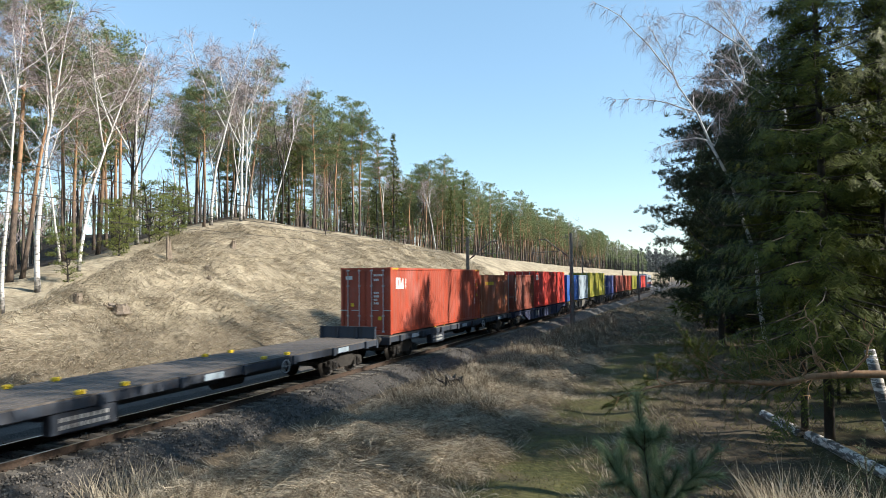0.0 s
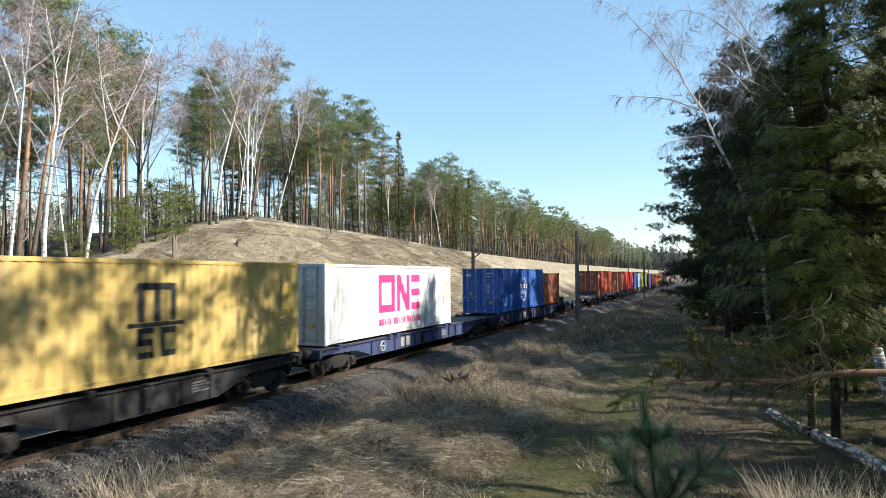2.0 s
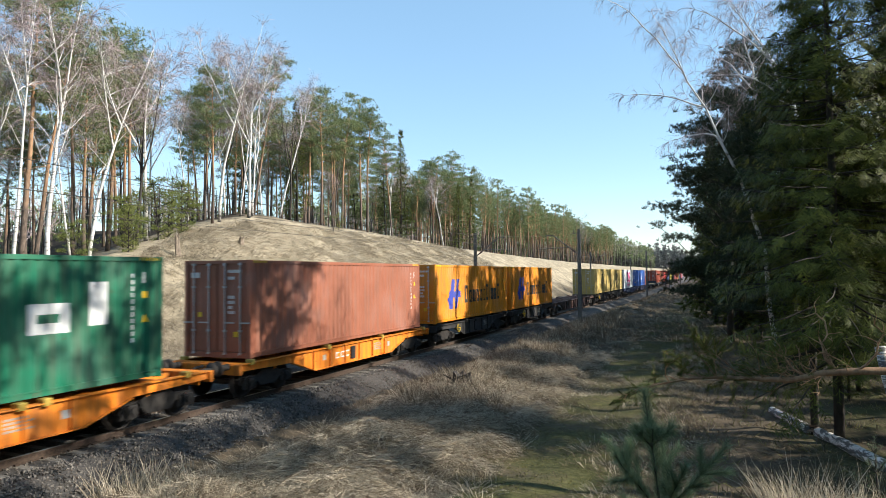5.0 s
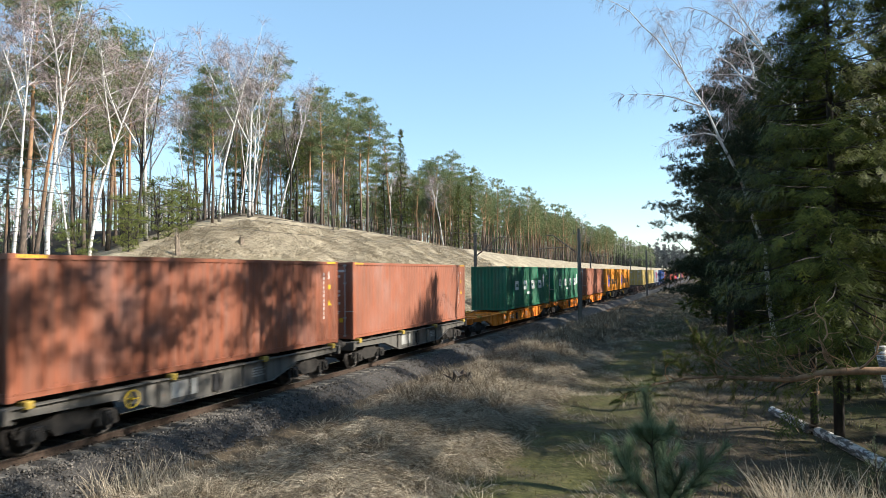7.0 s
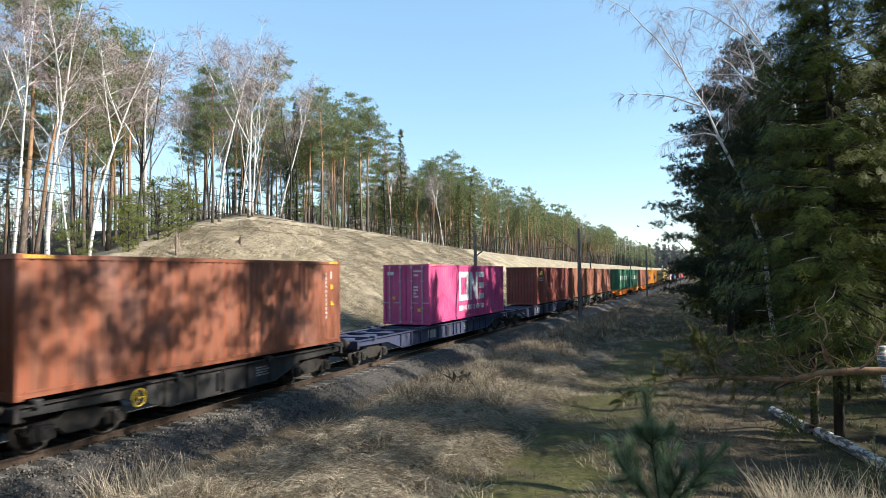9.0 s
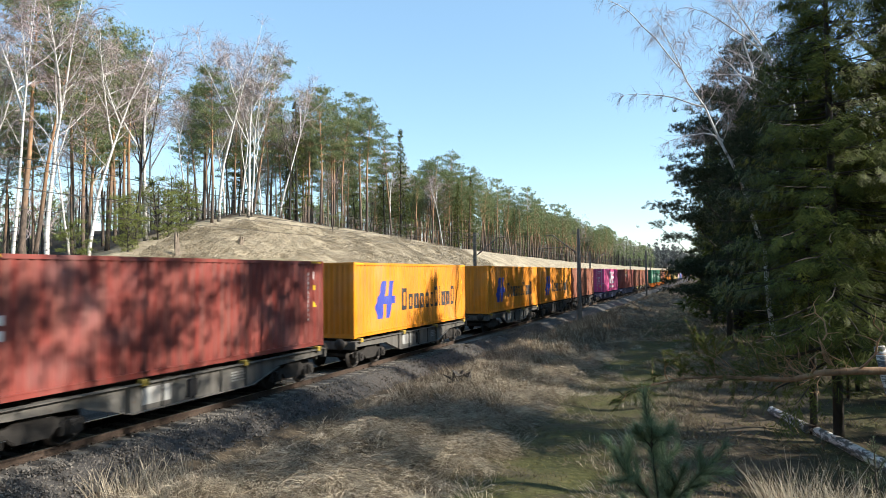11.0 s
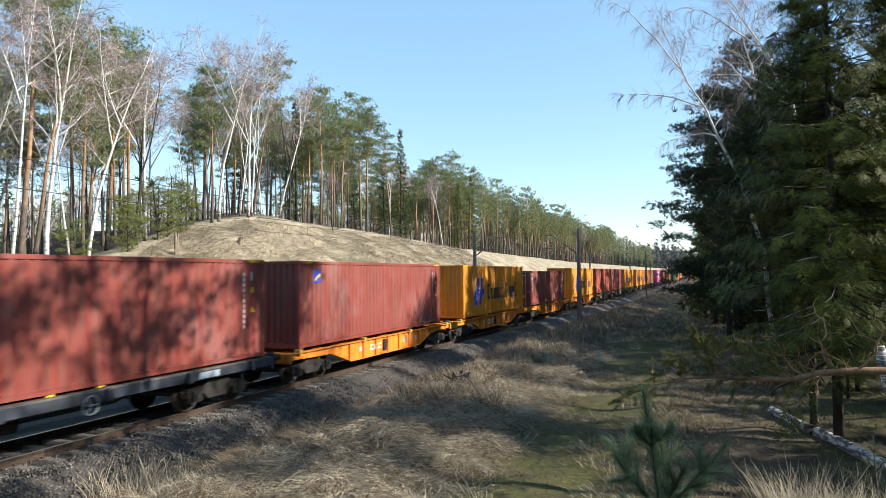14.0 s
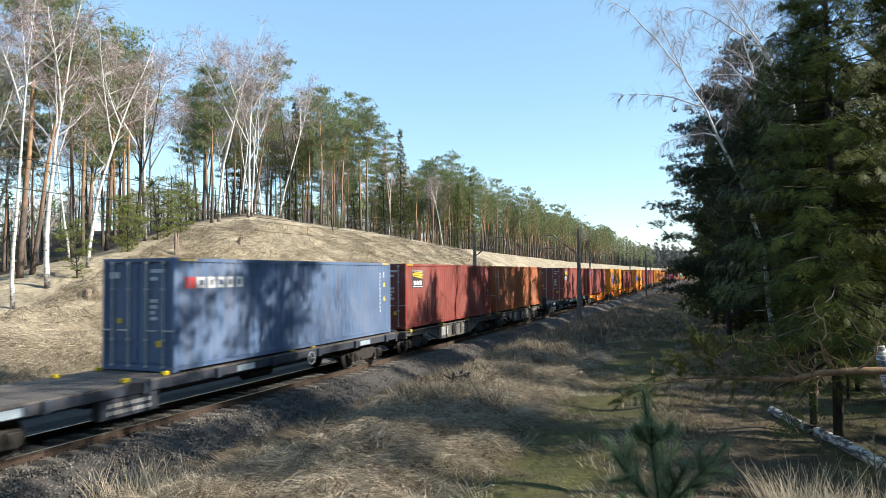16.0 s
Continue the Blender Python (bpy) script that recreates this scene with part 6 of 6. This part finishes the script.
    sway = np.sin(x * 0.55 + 1.7 * np.sin(y * 0.21)) + 0.8 * np.sin(y * 0.43 + x * 0.8)
    way = np.stack([0.75 + rng.normal(0, 0.3, n), 0.75 * sway - 0.3 + rng.normal(0, 0.35, n), 0.30 + rng.normal(0, 0.25, n)], -1)
    way /= np.linalg.norm(way, axis=1)[:, None]
    blades("slope_grass", base, way, rng.uniform(0.35, 0.9, n), rng.uniform(0.004, 0.010, n), rng.uniform(0.12, 0.4, n), [STRAW, STRAW_DARK],
           "long dry straw-coloured grass combed down the cutting slope", (rng.random(n) < 0.08 + 0.5 * tone ** 3).astype(int), 6)
    # single tall stems in front
    b, w, i = clumps(rng, 60, 14, 14.6, 16.6, 12.6, 15.0, 0.3)
    w[:, 2] += 1.0
    w /= np.linalg.norm(w, axis=1)[:, None]
    n = len(b)
    blades("tall_dry_stems", b, w, rng.uniform(0.5, 1.3, n), rng.uniform(0.003, 0.006, n), rng.uniform(0.0, 0.5, n), [STRAW], "tall pale dry stems by the fallen log", None, 7)
    b, w, i = clumps(rng, 45, 22, 2.6, 5.0, 9.6, 11.6, 0.3)
    w[:, 2] += 0.9
    w /= np.linalg.norm(w, axis=1)[:, None]
    n = len(b)
    blades("ballast_edge_stems", b, w, rng.uniform(0.35, 0.9, n), rng.uniform(0.003, 0.007, n), rng.uniform(0.0, 0.5, n), [STRAW], "pale dry stems at the ballast's edge", None, 8)


grasses()


def stump(x, y, r, h, label, tilt=0.0, ragged=0.3, seed=1, roots=5, wood=WOOD_CUT):
    rnd = random.Random(seed)
    g = Geo()
    n = 14
    v, rows = [], 5
    for j in range(rows):
        q = j / (rows - 1)
        for k in range(n):
            a = 6.28319 * k / n
            rr = r * (1.35 - 0.5 * q ** 0.5) * (1 + 0.18 * math.sin(3 * a + seed) + rnd.uniform(-0.08, 0.08))
            v.append((rr * math.cos(a) + tilt * q, rr * math.sin(a), -0.15 + (h + 0.15) * q + (rnd.uniform(-ragged, ragged) * h * (q == 1))))
    v.append((tilt, 0, h * 0.8))
    f = [(j * n + k, j * n + (k + 1) % n, (j + 1) * n + (k + 1) % n, (j + 1) * n + k) for j in range(rows - 1) for k in range(n)]
    f += [((rows - 1) * n + k, (rows - 1) * n + (k + 1) % n, rows * n) for k in range(n)]
    g.add(v, f)
    for i in range(roots):
        a = rnd.uniform(0, 6.28)
        g.tube(bent((0.5 * r * math.cos(a), 0.5 * r * math.sin(a), h * rnd.uniform(0.2, 0.7)), (math.cos(a), math.sin(a), rnd.uniform(-0.3, 0.5)), r * rnd.uniform(0.9, 1.7), 3, rnd, 0.25), taper(r * 0.16, r * 0.04, 3), 5)
    ob = tagged(new("tree_stump", g.mesh("tree_stump", [wood])), label, "tree stump", "stumps")
    ob.location = (x, y, hgt(x, y))


stump(5.0, 23.4, 0.36, 0.55, "dark upturned root stump in the dry grass", 0.1, 0.3, 2, 4, DARK_BARK)
stump(-13.6, 25.6, 0.5, 0.34, "weathered grey root clump lying on the slope", 0, 0.35, 3, 4)
stump(-15.0, 24.4, 0.22, 0.42, "sawn grey stump at the edge of the wood", 0, 0.08, 4, 3)
stump(-20.6, 43.0, 0.2, 0.45, "small broken stump on the hill slope", 0.1, 0.4, 5, 4)
stump(-19.2, 34.9, 0.16, 1.35, "snapped orange-brown trunk stub on the slope", -0.15, 0.3, 6, 2)
stump(-17.2, 36.2, 0.18, 0.2, "low weathered stump in the dry grass", 0, 0.5, 7, 4)
stump(-16.0, 35.0, 0.16, 0.18, "low weathered stump in the dry grass", 0, 0.5, 8, 4)


def fallen_birch():
    rnd = random.Random(4)
    ob = tagged(new("fallen_birch_log"), "broken white birch log lying in the dry grass", "log")
    a, b, c = Vector((15.35, 23.1, hgt(15.35, 23.1) + 0.14)), Vector((16.1, 20.6, hgt(16.1, 20.6) + 0.13)), Vector((17.3, 16.3, hgt(17.3, 16.3) + 0.12))
    g = Geo()
    g.tube([a, a.lerp(b, 0.5), b], [0.125, 0.135, 0.14], 12)
    part("log_end", g, LOG_BARK, ob, smooth=True)
    g = Geo()
    e = b + (c - b) * 0.05 + Vector((0.1, 0.0, -0.02))
    g.tube([e, e.lerp(c, 0.35) + Vector((0, 0, 0.02)), e.lerp(c, 0.7), c], [0.145, 0.15, 0.14, 0.125], 12)
    part("log_body", g, LOG_BARK, ob, smooth=True)
    g = Geo()
    for i in range(10):
        p = b + Vector((rnd.uniform(-0.1, 0.12), rnd.uniform(-0.1, 0.1), rnd.uniform(-0.05, 0.16)))
        g.tube([p, p + Vector((0.12, -0.25, rnd.uniform(-0.05, 0.08)))], [0.03, 0.008], 4)
    tagged(part("splinters", g, WOOD_CUT, ob, "brown splintered wood at the break"), kind="stuff")


fallen_birch()


def needle_run(g, pts, n, rnd, size, spread_a=0.6, width=0.045):
    """Needles set along a twig."""
    for i in range(n):
        s = rnd.random() * (len(pts) - 1)
        k = min(int(s), len(pts) - 2)
        p = pts[k].lerp(pts[k + 1], s - k)
        d = rot_about((pts[k + 1] - pts[k]).normalized(), rnd.gauss(spread_a, 0.2), rnd)
        w = d.orthogonal().normalized()
        w.rotate(Matrix.Rotation(rnd.uniform(0, 6.28), 3, d))
        L = size * rnd.uniform(0.7, 1.2)
        g.add([tuple(p - w * L * width), tuple(p + w * L * width), tuple(p + d * L)], [(0, 1, 2)])


def sapling(x, y, h, whorls, seed, label, needle=0.085, count=190):
    rnd = random.Random(seed)
    z = hgt(x, y)
    ob = tagged(new("pine_sapling"), label, "young tree", "pine saplings")
    ob.location = (x, y, z)
    t, c = Geo(), Geo()
    stem = bent((0, 0, -0.1), (-0.03, 0, 1), h + 0.1, 8, rnd, 0.02)
    t.tube(stem, taper(0.022, 0.006, 8), 6)
    needle_run(c, stem[3:], int(count * 2.6), rnd, needle * 1.1, 0.75, 0.013)
    for frac, reach, n in whorls:
        k = min(int(frac * 8), 7)
        p = stem[k].lerp(stem[k + 1], frac * 8 % 1)
        for i in range(n):
            a = 6.28319 * (i + 0.15) / n + rnd.uniform(-0.2, 0.2)
            b = bent(p, (math.cos(a), math.sin(a), 0.95), reach * rnd.uniform(0.85, 1.1), 5, rnd, 0.05, 0.06)
            t.tube(b, taper(0.011, 0.004, 5), 4, 0, False)
            needle_run(c, b[1:], int(count * 1.5 * reach), rnd, needle, 0.62, 0.014)
            for s in range(3):
                q = b[rnd.choice((2, 3))]
                e = bent(q, rot_about((b[5] - b[0]).normalized(), 0.7, rnd), reach * rnd.uniform(0.25, 0.4), 3, rnd, 0.05, 0.05)
                t.tube(e, taper(0.006, 0.003, 3), 3, 0, False)
                needle_run(c, e, int(count * 0.5 * reach), rnd, needle, 0.62, 0.014)
    part("stem", t, DARK_BARK, ob)
    part("needles", c, SAPLING_NEEDLE, ob)


sapling(13.38, 7.0, 2.6, ((0.34, 0.9, 5), (0.56, 0.86, 5), (0.80, 0.28, 4)), 5, "small long-needled young pine in front of the lane", 0.13, 800)
sapling(16.55, 14.9, 1.25, ((0.2, 0.5, 5), (0.5, 0.35, 5), (0.78, 0.2, 5)), 6, "little young pine beside the fallen birch log", 0.08, 90)
sapling(11.9, 21.0, 1.3, ((0.3, 0.5, 5), (0.65, 0.3, 5)), 8, "little dark young pine on the lane", 0.08, 70)


def fallen_pine():
    rnd = random.Random(12)
    ob = tagged(new("fallen_pine"), "fallen reddish pine trunk with bare forked twigs above the lane", "fallen tree")
    g = Geo()
    pts = [Vector(p) for p in ((20.4, 12.3, hgt(20.4, 12.3) - 0.1), (19.3, 12.0, 0.7), (17.6, 11.5, 1.85), (16.3, 11.1, 2.18), (15.7, 11.0, 2.17), (15.2, 11.0, 2.12), (14.8, 11.0, 2.0), (14.4, 11.0, 1.99), (13.9, 11.05, 2.0), (13.4, 11.1, 1.94), (12.9, 11.2, 1.80))]
    g.tube(pts, [0.10, 0.085, 0.07, 0.06, 0.055, 0.048, 0.04, 0.033, 0.026, 0.018, 0.008], 10)
    part("trunk", g, ORANGE_BARK, ob, smooth=True)
    t, c = Geo(), Geo()
    for i in range(40):
        s = rnd.uniform(4.0, 9.8)
        k = min(int(s), 9)
        p = pts[k].lerp(pts[k + 1], s - k)
        up = i % 6 < 5
        d = Vector((rnd.uniform(-1.3, -0.1), rnd.uniform(-0.6, 0.6), rnd.uniform(0.0, 0.45) if up else rnd.uniform(-0.6, 0.0)))
        b = bent(p, d.normalized(), rnd.uniform(0.3, 0.6) if s < 6 else rnd.uniform(0.5, 1.1), 6, rnd, 0.26, 0.03)
        t.tube(b, taper(0.010, 0.003, 6), 5, 0, False)
        for j in range(4):
            e = bent(b[rnd.randrange(2, 6)], rot_about((b[6] - b[0]).normalized(), 0.8, rnd), rnd.uniform(0.15, 0.45), 4, rnd, 0.25, 0.05)
            t.tube(e, taper(0.0045, 0.0018, 4), 4, 0, False)
            if s > 5.6 or rnd.random() < 0.45:
                needle_run(c, e[1:], 130, rnd, 0.075, 0.6, 0.025)
        if s > 7.5:
            needle_run(c, b[3:], 220, rnd, 0.08)
    limbs = (((15.38, 2.13), (15.24, 2.32), (15.21, 2.52), (15.29, 2.66), (15.27, 2.84), (15.16, 2.96)), ((15.60, 2.16), (15.72, 2.26), (15.84, 2.42), (15.86, 2.58), (15.92, 2.72), (15.80, 2.84)),
             ((14.78, 2.01), (14.64, 2.14), (14.61, 2.30), (14.67, 2.46), (14.58, 2.60)), ((15.02, 2.06), (15.10, 2.19), (15.04, 2.32), (15.14, 2.42)), ((14.98, 2.05), (14.82, 2.16), (14.72, 2.32), (14.58, 2.38)))
    for i, path in enumerate(limbs):
        b = [Vector((x, 11.0 + 0.05 * k * (-1) ** i, z)) for k, (x, z) in enumerate(path)]
        t.tube(b, taper(0.021, 0.007, len(b) - 1), 6, 0, False)
        for j in range(2, len(b)):
            for r in range(2):
                e = bent(b[j], rot_about((b[j] - b[j - 1]).normalized(), 0.9, rnd), rnd.uniform(0.14, 0.36), 4, rnd, 0.3, 0.05)
                t.tube(e, taper(0.008, 0.003, 4), 5, 0, False)
                if rnd.random() < 0.4:
                    needle_run(c, e[2:], 90, rnd, 0.075, 0.6, 0.025)
    part("branch_work", t, ORANGE_BARK, ob, "bare crooked orange twigs")
    part("needles", c, SPRUCE_NEEDLE, ob)
    s = Geo()
    s.tube([(16.7, 12.0, hgt(16.7, 12) - 0.2), (16.45, 12.0, 0.8), (16.2, 12.0, 1.9), (16.1, 12.0, 2.42)], [0.10, 0.09, 0.085, 0.075], 9)
    snag = tagged(new("birch_snag", s.mesh("birch_snag", [LOG_BARK], True)), "broken grey birch snag leaning behind the fallen pine", "dead tree")


fallen_pine()


def sleepers_and_stones():
    def build(g):
        g.prism([(-0.13, -0.33), (-0.13, -0.19), (-0.10, -0.155), (0.10, -0.155), (0.13, -0.19), (0.13, -0.33)], -1.3, 1.3)
    me = shared(("sleeper",), [SLEEPER], build)
    clip = shared(("rail_clip",), [RAIL], lambda g: (g.box(-0.12, -0.07, -0.05, 0.05, -0.16, -0.12), g.box(0.07, 0.12, -0.05, 0.05, -0.16, -0.12)))
    for k in range(150):
        s = part("sleeper", me, None, main_track, at=pose(0, 4.0 + 0.6 * k, 0))
        if k < 55:
            for q in (-0.7175, 0.7175):
                part("rail_clip", clip, None, s, at=pose(q, 0, 0))
    g = Geo()
    for k in range(150, 700):
        y = 4.0 + 0.6 * k
        g.prism([(y - 0.13, -0.3), (y - 0.13, -0.155), (y + 0.13, -0.155), (y + 0.13, -0.3)], -1.3, 1.3)
    tagged(part("distant_sleepers", g, SLEEPER, main_track), kind="stuff")
    rng = np.random.default_rng(4)
    n = 16500
    y = 7.5 + 42 * rng.random(n) ** 1.7
    x = np.where(rng.random(n) < 0.8, rng.uniform(1.25, 3.35, n), rng.uniform(-1.6, 1.25, n))
    z = np.interp(x, [-1.75, -0.9, 0, 0.9, 1.75, 3.0, 3.4], [-0.19, -0.17, -0.19, -0.17, -0.19, -0.72, -0.78])
    r = rng.uniform(0.016, 0.038, n)
    octa = np.array([(1, 0, 0), (-1, 0, 0), (0, 1, 0), (0, -1, 0), (0, 0, 1), (0, 0, -1)], float)
    ang = rng.uniform(0, 6.28, n)
    v = octa[None] * (r[:, None, None] * rng.uniform(0.65, 1.3, (n, 6, 1))) + rng.normal(0, 0.25, (n, 6, 3)) * r[:, None, None]
    ca, sa = np.cos(ang)[:, None], np.sin(ang)[:, None]
    v = np.stack([v[..., 0] * ca - v[..., 1] * sa, v[..., 0] * sa + v[..., 1] * ca, v[..., 2]], -1) + np.stack([x, y, z + r * 0.35], -1)[:, None]
    tri = np.array([(0, 2, 4), (2, 1, 4), (1, 3, 4), (3, 0, 4), (2, 0, 5), (1, 2, 5), (3, 1, 5), (0, 3, 5)])
    f = (np.arange(n)[:, None, None] * 6 + tri[None]).reshape(-1, 3)
    me = bpy.data.meshes.new("ballast_stones")
    me.from_pydata(v.reshape(-1, 3).tolist(), [], f.tolist())
    me.materials.append(STONE)
    tagged(new("ballast_stones", me), "loose grey crushed stone on the ballast shoulder", "ballast", kind="stuff")


sleepers_and_stones()


# ---------------------------------------------------------------- motion
RUN = [(0.5 * k, SPEED * (0.5 * k - 0.02 * (k % 2))) for k in range(33)]     # seconds, and metres run by the train


def motions():
    for ob, x, u, z in MOVING:
        walk(ob, [(t, pose(x, u + run, z)) for t, run in RUN])


motions()
